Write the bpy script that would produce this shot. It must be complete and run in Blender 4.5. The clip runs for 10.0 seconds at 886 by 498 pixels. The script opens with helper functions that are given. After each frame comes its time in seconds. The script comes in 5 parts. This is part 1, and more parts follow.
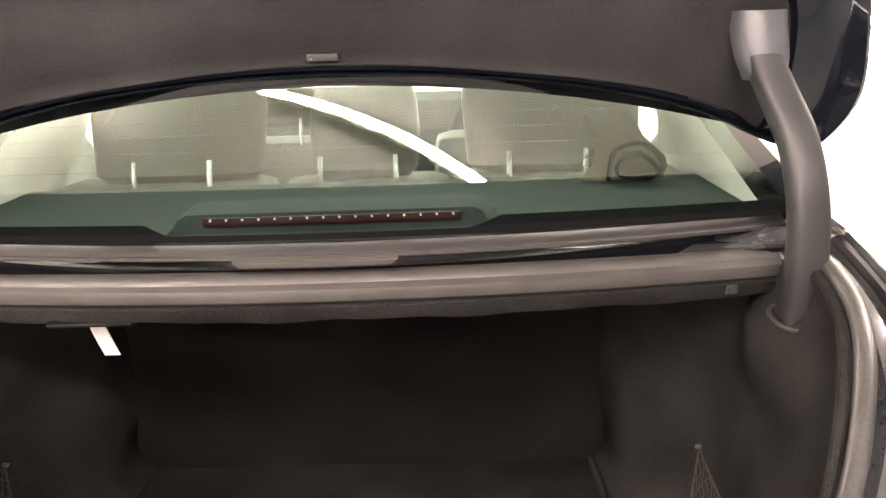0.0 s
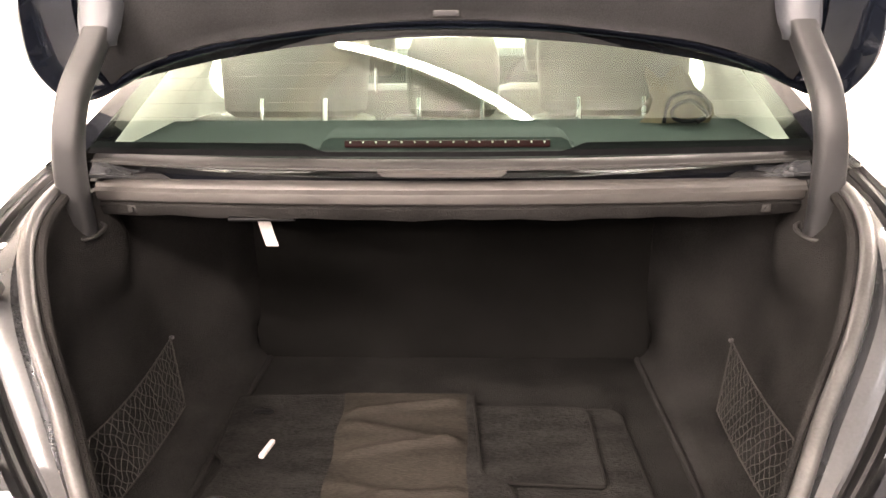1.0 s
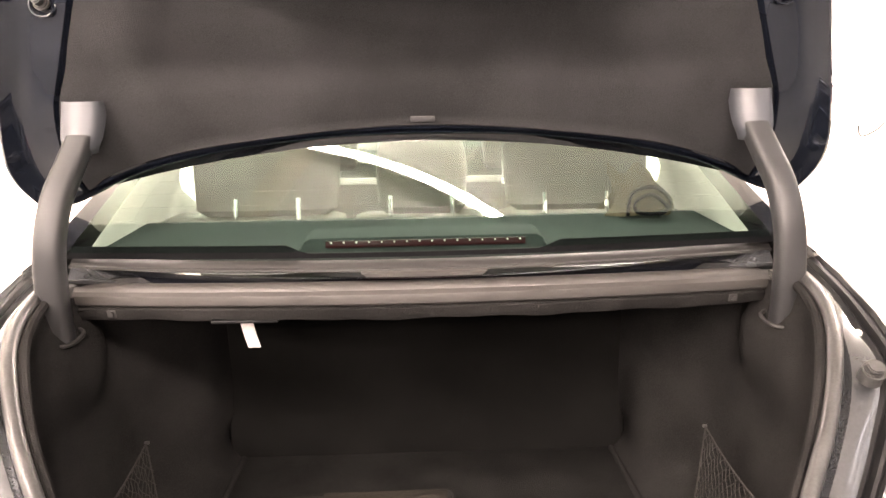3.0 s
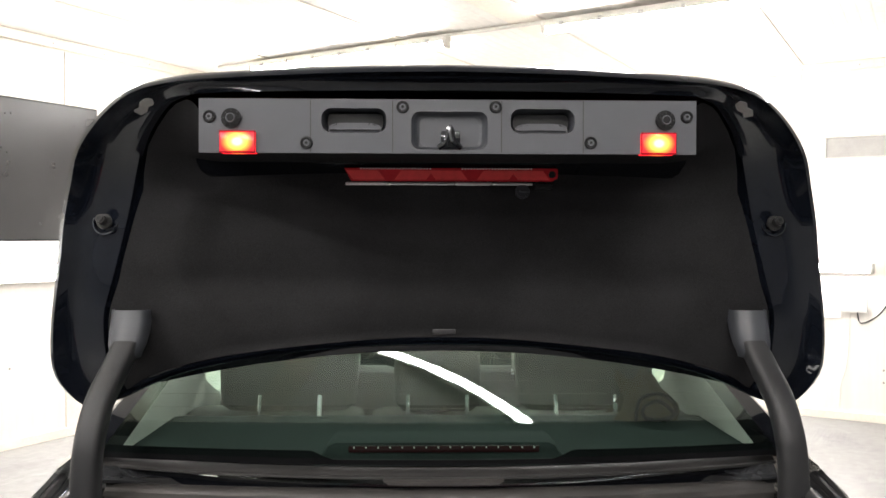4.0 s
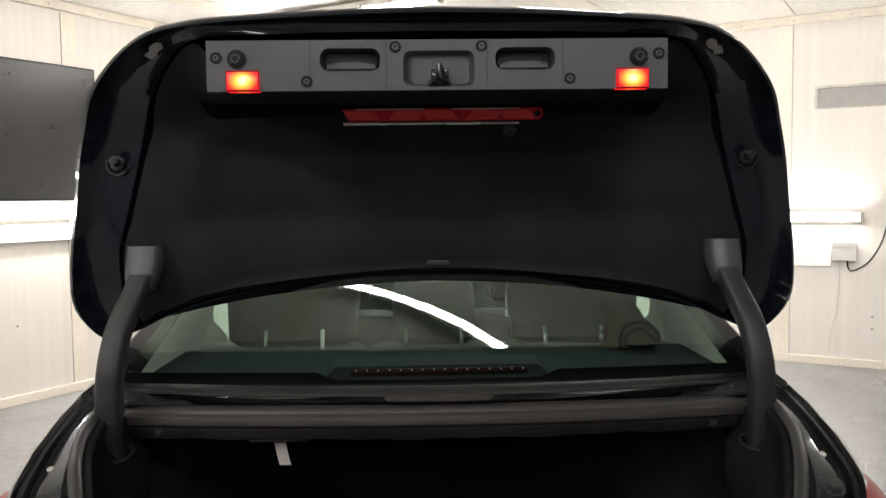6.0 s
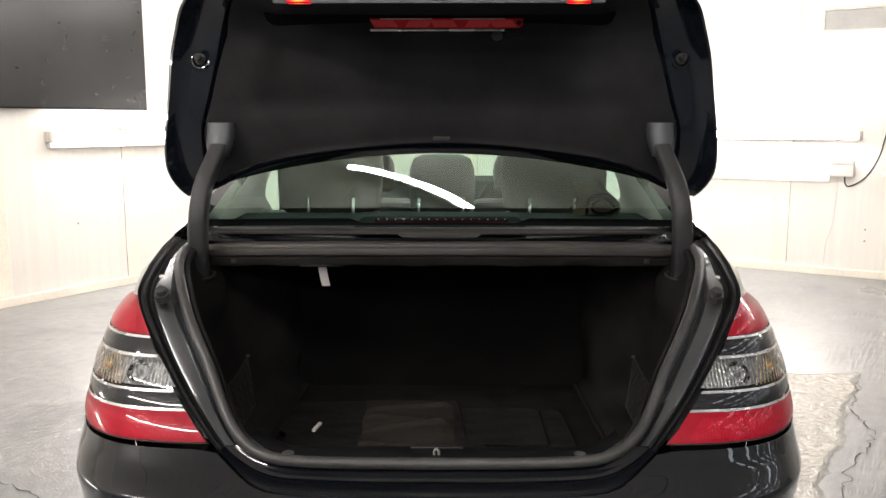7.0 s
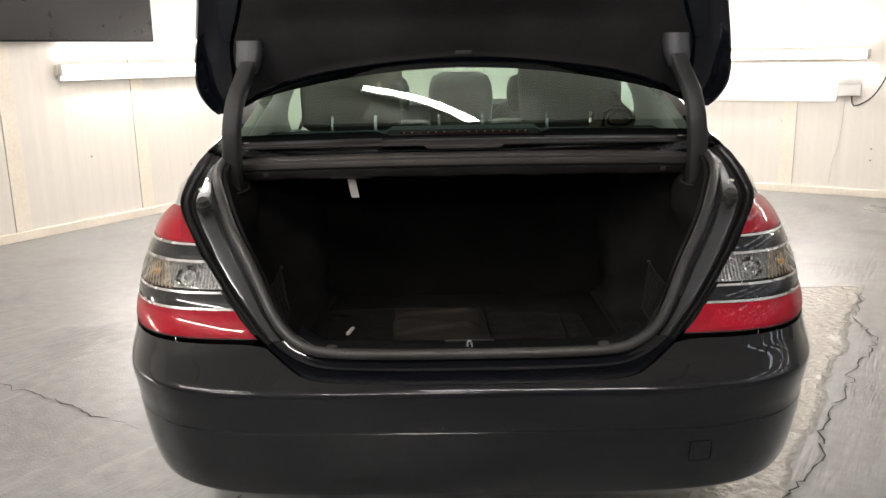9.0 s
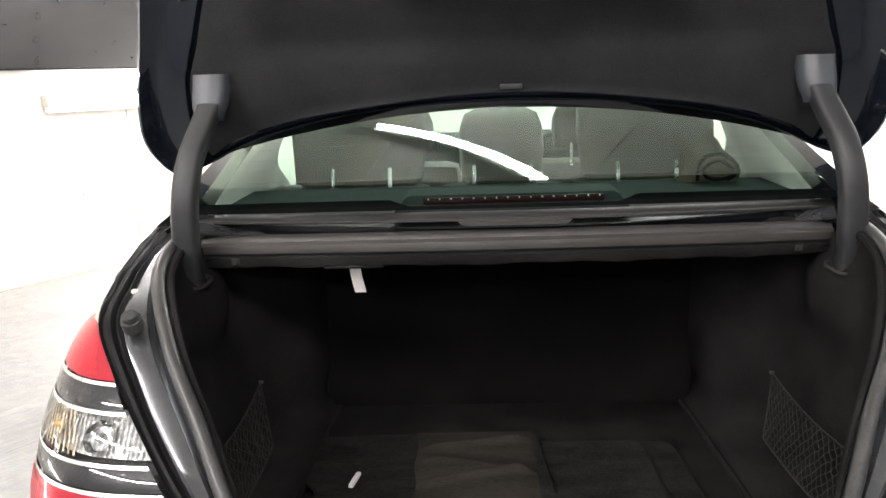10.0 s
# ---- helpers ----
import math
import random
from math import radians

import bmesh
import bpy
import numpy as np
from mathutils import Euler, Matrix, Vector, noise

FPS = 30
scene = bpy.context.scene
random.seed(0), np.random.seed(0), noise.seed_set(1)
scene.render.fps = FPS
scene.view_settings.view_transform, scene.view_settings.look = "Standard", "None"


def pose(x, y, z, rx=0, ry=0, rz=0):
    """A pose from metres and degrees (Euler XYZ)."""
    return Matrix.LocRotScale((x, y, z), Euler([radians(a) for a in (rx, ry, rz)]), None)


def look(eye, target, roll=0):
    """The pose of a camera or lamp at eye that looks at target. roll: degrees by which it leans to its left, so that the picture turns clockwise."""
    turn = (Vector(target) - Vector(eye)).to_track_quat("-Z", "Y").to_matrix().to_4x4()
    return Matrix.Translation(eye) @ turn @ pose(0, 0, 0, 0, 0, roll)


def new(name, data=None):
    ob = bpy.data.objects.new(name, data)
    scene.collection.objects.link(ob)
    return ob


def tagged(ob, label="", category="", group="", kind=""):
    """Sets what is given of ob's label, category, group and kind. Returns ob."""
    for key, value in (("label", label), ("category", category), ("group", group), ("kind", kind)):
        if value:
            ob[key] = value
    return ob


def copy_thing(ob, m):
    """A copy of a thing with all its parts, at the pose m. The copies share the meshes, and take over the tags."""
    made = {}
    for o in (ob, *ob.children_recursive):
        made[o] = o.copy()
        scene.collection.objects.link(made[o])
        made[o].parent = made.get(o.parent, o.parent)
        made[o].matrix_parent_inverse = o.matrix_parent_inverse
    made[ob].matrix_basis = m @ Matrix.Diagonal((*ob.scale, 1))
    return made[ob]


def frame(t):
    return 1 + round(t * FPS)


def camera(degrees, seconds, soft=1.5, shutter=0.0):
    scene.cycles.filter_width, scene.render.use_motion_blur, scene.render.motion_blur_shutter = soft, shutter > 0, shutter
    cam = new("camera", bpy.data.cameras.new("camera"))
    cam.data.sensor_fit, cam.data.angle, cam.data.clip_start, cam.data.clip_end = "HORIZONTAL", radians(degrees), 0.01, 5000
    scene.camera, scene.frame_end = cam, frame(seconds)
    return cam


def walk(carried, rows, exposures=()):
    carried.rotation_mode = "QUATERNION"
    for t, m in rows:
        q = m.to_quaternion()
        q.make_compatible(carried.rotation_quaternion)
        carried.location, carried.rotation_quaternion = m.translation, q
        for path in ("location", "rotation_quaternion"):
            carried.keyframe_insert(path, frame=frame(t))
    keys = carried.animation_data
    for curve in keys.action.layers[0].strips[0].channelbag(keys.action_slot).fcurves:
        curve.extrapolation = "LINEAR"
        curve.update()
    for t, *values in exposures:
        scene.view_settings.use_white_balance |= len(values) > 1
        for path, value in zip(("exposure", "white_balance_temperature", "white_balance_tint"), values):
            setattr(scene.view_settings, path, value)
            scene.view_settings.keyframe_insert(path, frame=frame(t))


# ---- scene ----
cam = camera(56.2, 10.0)
PATH = [
    (0, (0.2, -0.445, 1.495), (0.168, 1.482, 0.961), -2.0),
    (0.5, (0.116, -0.635, 1.482), (0.068, 1.289, 0.941), -1.1),
    (1, (0.066, -0.788, 1.51), (-0.014, 1.11, 0.887), -0.7),
    (1.5, (0.028, -0.84, 1.511), (-0.062, 1.048, 0.858), -0.9),
    (2, (-0.034, -0.823, 1.499), (-0.044, 1.059, 0.821), -0.9),
    (2.5, (-0.009, -0.772, 1.5), (0.032, 1.122, 0.859), -1.0),
    (3, (0.002, -0.817, 1.545), (0.052, 1.135, 1.115), -1.1),
    (3.2, (-0.032, -0.844, 1.559), (0.051, 1.128, 1.239), -0.7),
    (4.3, (-0.036, -0.936, 1.668), (0.0, 1.063, 1.676), 0.3),
    (4.5, (-0.043, -0.938, 1.671), (0.001, 1.062, 1.685), 0.0),
    (5, (-0.041, -0.93, 1.667), (0.013, 1.07, 1.677), -0.2),
    (5.5, (-0.046, -0.922, 1.645), (0.02, 1.076, 1.61), -0.6),
    (5.7, (-0.045, -0.939, 1.622), (0.019, 1.059, 1.553), -0.6),
    (6.8, (0.044, -1.546, 1.52), (0.034, 0.436, 1.251), -0.4),
    (7, (0.035, -1.66, 1.493), (0.018, 0.317, 1.191), -0.0),
    (7.5, (-0.008, -1.927, 1.446), (-0.041, 0.033, 1.052), -0.1),
    (8, (-0.005, -2.02, 1.439), (-0.019, -0.068, 1.003), -0.8),
    (8.5, (-0.018, -1.992, 1.432), (-0.01, -0.043, 0.984), -1.1),
    (9, (-0.031, -1.783, 1.441), (-0.056, 0.164, 0.984), -1.1),
    (9.5, (-0.036, -1.413, 1.463), (-0.12, 0.531, 1.001), -0.8),
    (10, (-0.078, -1.011, 1.477), (-0.155, 0.944, 1.064), -1.9),
]
EXPOSURES = [(0.0, 2.62, 7380, 22), (0.5, 2.9, 7380, 22), (1.0, 3.05, 7400, 22), (1.5, 2.88, 7400, 22), (2.5, 2.86, 7420, 22), (3.0, 2.98, 7450, 23), (3.3, 2.55, 7000, 16), (4.2, 0.6, 6300, 11), (4.5, 0.35, 6250, 10), (5.2, -0.15, 6450, 10), (5.7, -0.1, 6450, 10), (6.8, 0.8, 6400, 12), (7.3, 0.38, 6500, 12), (8.5, 0.32, 6550, 12), (9.4, 0.55, 6500, 12), (10.0, 1.4, 6250, 11)]
walk(cam, [(t, look(eye, target, roll)) for t, eye, target, roll in PATH], EXPOSURES)

# ---- light ----
world = bpy.data.worlds.new("world")
scene.world = world
world.use_nodes = True
world.node_tree.nodes["Background"].inputs[0].default_value = (0.9, 0.95, 1.0, 1)
world.node_tree.nodes["Background"].inputs[1].default_value = 0.02
TUBE_POWER = 90.0


# ---- helpers of this file ----
def part(name, bm, mat, parent=None, label="", smooth=True, sharp=35):
    """Links a bmesh as one mesh object under a thing or under a part."""
    me = bpy.data.meshes.new(name)
    bm.normal_update()
    bm.to_mesh(me)
    bm.free()
    me.materials.append(mat)
    if smooth:
        me.shade_smooth()
        me.set_sharp_from_angle(angle=radians(sharp))
    ob = new(name, me)
    if parent:
        ob.parent = parent
    if label:
        ob["label"] = label
    return ob


def empty(name, x=0, y=0, z=0, rz=0):
    ob = new(name)
    ob.matrix_basis = pose(x, y, z, 0, 0, rz)
    ob.empty_display_size = 0.1
    return ob


def box(x0, x1, y0, y1, z0, z1, bevel=0.0, seg=2):
    bm = bmesh.new()
    bmesh.ops.create_cube(bm, size=1)
    for v in bm.verts:
        v.co = Vector((x0 + (v.co.x + .5) * (x1 - x0), y0 + (v.co.y + .5) * (y1 - y0), z0 + (v.co.z + .5) * (z1 - z0)))
    if bevel:
        bmesh.ops.bevel(bm, geom=bm.edges[:], offset=bevel, segments=seg, profile=0.6, affect="EDGES")
    return bm


def shifted(bm, m):
    bmesh.ops.transform(bm, matrix=m, verts=bm.verts[:])
    return bm


def joined(*bms):
    out = bmesh.new()
    for b in bms:
        me = bpy.data.meshes.new("tmp")
        b.to_mesh(me)
        b.free()
        out.from_mesh(me)
        bpy.data.meshes.remove(me)
    return out


def lofted(rows, close_u=False, close_v=False):
    """A skin over rows of points, all rows equally long."""
    bm = bmesh.new()
    vs = [[bm.verts.new(p) for p in r] for r in rows]
    n, k = len(vs), len(vs[0])
    for i in range(n if close_u else n - 1):
        for j in range(k if close_v else k - 1):
            bm.faces.new((vs[i][j], vs[(i + 1) % n][j], vs[(i + 1) % n][(j + 1) % k], vs[i][(j + 1) % k]))
    bmesh.ops.remove_doubles(bm, verts=bm.verts[:], dist=1e-5)
    bmesh.ops.recalc_face_normals(bm, faces=bm.faces[:])
    return bm


def spline(pts, n):
    """n points spread evenly along a smooth curve through pts."""
    p = np.array(pts, float)
    q = np.vstack([2 * p[0] - p[1], p, 2 * p[-1] - p[-2]])
    out = []
    for i in range(1, len(q) - 2):
        for t in np.linspace(0, 1, 12, endpoint=False):
            a, b, c, d = q[i - 1], q[i], q[i + 1], q[i + 2]
            out.append(0.5 * (2 * b + (c - a) * t + (2 * a - 5 * b + 4 * c - d) * t * t + (3 * b - a - 3 * c + d) * t ** 3))
    out.append(p[-1])
    out = np.array(out)
    s = np.concatenate([[0], np.cumsum(np.linalg.norm(np.diff(out, axis=0), axis=1))])
    u = np.linspace(0, s[-1], n)
    return [tuple(float(np.interp(v, s, out[:, k])) for k in range(out.shape[1])) for v in u]


def tube(path, radius, seg=8, caps=True, flat=1.0, closed=False):
    """A round bar along a path of points; radius may be a list."""
    bm = bmesh.new()
    pts = [Vector(p) for p in path]
    rings = []
    n = len(pts)
    side = None
    for i, p in enumerate(pts):
        d = (pts[(i + 1) % n] - pts[i - 1]) if closed else (pts[min(i + 1, n - 1)] - pts[max(i - 1, 0)])
        d.normalize()
        if side is None:
            side = d.orthogonal().normalized()
        side = (side - d * side.dot(d)).normalized()
        up = d.cross(side)
        r = radius[i] if isinstance(radius, (list, tuple)) else radius
        rings.append([bm.verts.new(p + side * math.cos(2 * math.pi * k / seg) * r + up * math.sin(2 * math.pi * k / seg) * r * flat) for k in range(seg)])
    for i in range(n if closed else n - 1):
        a, b = rings[i], rings[(i + 1) % n]
        for k in range(seg):
            bm.faces.new((a[k], a[(k + 1) % seg], b[(k + 1) % seg], b[k]))
    if caps and not closed:
        bm.faces.new(rings[0][::-1])
        bm.faces.new(rings[-1])
    return bm


def disc(r, depth, seg=24, bevel=0.0):
    """A short round block along +z, its base at 0."""
    bm = bmesh.new()
    bmesh.ops.create_cone(bm, cap_ends=True, segments=seg, radius1=r, radius2=r, depth=depth)
    shifted(bm, Matrix.Translation((0, 0, depth / 2)))
    if bevel:
        bmesh.ops.bevel(bm, geom=[e for e in bm.edges if abs(e.verts[0].co.z - e.verts[1].co.z) < 1e-6], offset=bevel, segments=2, affect="EDGES")
    return bm


def mirror_x(bm):
    for v in bm.verts:
        v.co.x = -v.co.x
    bmesh.ops.reverse_faces(bm, faces=bm.faces[:])
    return bm


def rounded(outline, fillet):
    """The outline with its corners rounded off."""
    pts = [Vector((x, y)) for x, y in outline]
    if not fillet:
        return pts
    out = []
    n = len(pts)
    for i in range(n):
        a, b, c = pts[i - 1], pts[i], pts[(i + 1) % n]
        r = min(fillet, (a - b).length * .45, (c - b).length * .45)
        p, q = b + (a - b).normalized() * r, b + (c - b).normalized() * r
        for t in np.linspace(0, 1, 6):
            out.append(p * (1 - t) ** 2 + b * 2 * t * (1 - t) + q * t * t)
    return out


def slab(outline, z0, z1, fillet=0.0, soft=0.0):
    """A flat piece of the given plan, with rounded corners and a softened upper edge."""
    out = rounded(outline, fillet)
    bm = bmesh.new()
    f = bm.faces.new([bm.verts.new((p.x, p.y, z0)) for p in out])
    ext = bmesh.ops.extrude_face_region(bm, geom=[f])
    top = [g for g in ext["geom"] if isinstance(g, bmesh.types.BMVert)]
    for v in top:
        v.co.z = z1
    if soft:
        topset = set(top)
        bmesh.ops.bevel(bm, geom=[e for e in bm.edges if e.verts[0] in topset and e.verts[1] in topset], offset=soft, segments=2, affect="EDGES")
    bmesh.ops.recalc_face_normals(bm, faces=bm.faces[:])
    return bm


# ---- materials ----
def surface(name, color, rough=0.5, metal=0.0, vary=0.15, scale=8.0, fine=200.0, bump=0.1, depth=0.002, coat=0.0, rough_vary=0.1, spec=0.5, stretch=(1, 1, 1)):
    """Two scales of colour variation, roughness that wanders, and fine relief."""
    m = bpy.data.materials.new(name)
    m.use_nodes = True
    nt = m.node_tree
    b = nt.nodes["Principled BSDF"]
    co = nt.nodes.new("ShaderNodeTexCoord")
    mp = nt.nodes.new("ShaderNodeMapping")
    mp.inputs["Scale"].default_value = stretch
    nt.links.new(co.outputs["Object"], mp.inputs[0])
    n1, n2 = nt.nodes.new("ShaderNodeTexNoise"), nt.nodes.new("ShaderNodeTexNoise")
    n1.inputs["Scale"].default_value, n2.inputs["Scale"].default_value = scale, fine
    n1.inputs["Detail"].default_value, n2.inputs["Detail"].default_value = 5, 3
    for n in (n1, n2):
        nt.links.new(mp.outputs[0], n.inputs["Vector"])
    add = nt.nodes.new("ShaderNodeMath")
    add.operation = "ADD"
    nt.links.new(n1.outputs[0], add.inputs[0])
    nt.links.new(n2.outputs[0], add.inputs[1])
    ramp = nt.nodes.new("ShaderNodeMapRange")
    ramp.inputs["From Min"].default_value, ramp.inputs["From Max"].default_value = 0.78, 1.22
    ramp.inputs["To Min"].default_value, ramp.inputs["To Max"].default_value = 1 - vary, 1 + vary
    nt.links.new(add.outputs[0], ramp.inputs[0])
    mul = nt.nodes.new("ShaderNodeVectorMath")
    mul.operation = "SCALE"
    mul.inputs[0].default_value = color
    nt.links.new(ramp.outputs[0], mul.inputs["Scale"])
    nt.links.new(mul.outputs[0], b.inputs["Base Color"])
    rr = nt.nodes.new("ShaderNodeMapRange")
    rr.inputs["From Min"].default_value, rr.inputs["From Max"].default_value = 0.3, 0.7
    rr.inputs["To Min"].default_value, rr.inputs["To Max"].default_value = max(0, rough - rough_vary), min(1, rough + rough_vary)
    nt.links.new(n1.outputs[0], rr.inputs[0])
    nt.links.new(rr.outputs[0], b.inputs["Roughness"])
    b.inputs["Metallic"].default_value = metal
    b.inputs["Coat Weight"].default_value = coat
    b.inputs["Coat Roughness"].default_value = 0.025
    b.inputs["Coat Tint"].default_value = (0.92, 0.96, 1.0, 1)
    b.inputs["Specular IOR Level"].default_value = 0.1 if coat > 0.5 else spec
    if bump:
        bp = nt.nodes.new("ShaderNodeBump")
        bp.inputs["Strength"].default_value, bp.inputs["Distance"].default_value = bump, depth
        nt.links.new(n2.outputs[0], bp.inputs["Height"])
        nt.links.new(bp.outputs[0], b.inputs["Normal"])
    return m


def glowing(name, color, strength):
    m = bpy.data.materials.new(name)
    m.use_nodes = True
    b = m.node_tree.nodes["Principled BSDF"]
    b.inputs["Base Color"].default_value = (0.8, 0.8, 0.8, 1)
    b.inputs["Emission Color"].default_value = (*color, 1)
    b.inputs["Emission Strength"].default_value = strength
    return m


def lit_lens():
    """Red lens over a bulb: hot yellow at the bulb, deep red towards the rim."""
    m = bpy.data.materials.new("lit_red_lens")
    m.use_nodes = True
    nt = m.node_tree
    b = nt.nodes["Principled BSDF"]
    co = nt.nodes.new("ShaderNodeTexCoord")
    ln = nt.nodes.new("ShaderNodeVectorMath")
    ln.operation = "LENGTH"
    mp = nt.nodes.new("ShaderNodeMapping")
    mp.inputs["Scale"].default_value = (1.0, 0.4, 1.3)
    nt.links.new(co.outputs["Object"], mp.inputs[0])
    nt.links.new(mp.outputs[0], ln.inputs[0])
    cr = nt.nodes.new("ShaderNodeValToRGB")
    e = cr.color_ramp.elements
    e[0].position, e[0].color = 0.005, (1.0, 0.86, 0.42, 1)
    e[1].position, e[1].color = 0.027, (0.50, 0.008, 0.012, 1)
    k = e.new(0.012)
    k.color = (1.0, 0.46, 0.06, 1)
    k = e.new(0.021)
    k.color = (0.95, 0.12, 0.02, 1)
    nt.links.new(ln.outputs["Value"], cr.inputs[0])
    b.inputs["Base Color"].default_value = (0.35, 0.01, 0.01, 1)
    b.inputs["Roughness"].default_value = 0.15
    nt.links.new(cr.outputs[0], b.inputs["Emission Color"])
    b.inputs["Emission Strength"].default_value = 1.9
    return m


def pane(name, tint, ior, sheen=(1, 1, 1)):
    """Thin glass: it lets tinted light through and mirrors by its angle; without an ior, by a small fixed share."""
    m = bpy.data.materials.new(name)
    m.use_nodes = True
    nt = m.node_tree
    nt.nodes.remove(nt.nodes["Principled BSDF"])
    tr, gl, mix = (nt.nodes.new(k) for k in ("ShaderNodeBsdfTransparent", "ShaderNodeBsdfGlossy", "ShaderNodeMixShader"))
    tr.inputs[0].default_value = (*tint, 1)
    gl.inputs["Roughness"].default_value = 0.0
    gl.inputs[0].default_value = (*sheen, 1)
    mix.inputs[0].default_value = 0.06
    if ior:
        fr = nt.nodes.new("ShaderNodeFresnel")
        fr.inputs["IOR"].default_value = ior
        nt.links.new(fr.outputs[0], mix.inputs[0])
    nt.links.new(tr.outputs[0], mix.inputs[1])
    nt.links.new(gl.outputs[0], mix.inputs[2])
    nt.links.new(mix.outputs[0], nt.nodes["Material Output"].inputs[0])
    return m


def lens_plastic(name, color, ribs=0.0, metal=0.0, relief=0.25, coat=1.0):
    """Clear coloured lamp plastic over a faceted reflector."""
    m = bpy.data.materials.new(name)
    m.use_nodes = True
    nt = m.node_tree
    b = nt.nodes["Principled BSDF"]
    co = nt.nodes.new("ShaderNodeTexCoord")
    w = nt.nodes.new("ShaderNodeTexWave")
    w.bands_direction = "X"
    w.inputs["Scale"].default_value = ribs or 12
    w.inputs["Distortion"].default_value = 0.6
    v = nt.nodes.new("ShaderNodeTexVoronoi")
    v.inputs["Scale"].default_value = 130
    nt.links.new(co.outputs["Object"], w.inputs["Vector"])
    nt.links.new(co.outputs["Object"], v.inputs["Vector"])
    mx = nt.nodes.new("ShaderNodeMath")
    mx.operation = "MULTIPLY_ADD"
    mx.inputs[1].default_value = 0.6
    nt.links.new(w.outputs["Fac"], mx.inputs[0])
    nt.links.new(v.outputs["Distance"], mx.inputs[2])
    cr = nt.nodes.new("ShaderNodeMapRange")
    cr.inputs["To Min"].default_value, cr.inputs["To Max"].default_value = 0.93 - 0.5 * metal, 1.05 + 0.5 * metal
    nt.links.new(mx.outputs[0], cr.inputs[0])
    sc = nt.nodes.new("ShaderNodeVectorMath")
    sc.operation = "SCALE"
    sc.inputs[0].default_value = color
    nt.links.new(cr.outputs[0], sc.inputs["Scale"])
    nt.links.new(sc.outputs[0], b.inputs["Base Color"])
    b.inputs["Roughness"].default_value = 0.35
    b.inputs["Coat Weight"].default_value = coat
    b.inputs["Coat Roughness"].default_value = 0.02
    b.inputs["Specular IOR Level"].default_value = 0.1
    bp = nt.nodes.new("ShaderNodeBump")
    b.inputs["Metallic"].default_value = metal
    bp.inputs["Strength"].default_value, bp.inputs["Distance"].default_value = relief, 0.002 + 0.003 * metal
    nt.links.new(mx.outputs[0], bp.inputs["Height"])
    nt.links.new(bp.outputs[0], b.inputs["Normal"])
    return m


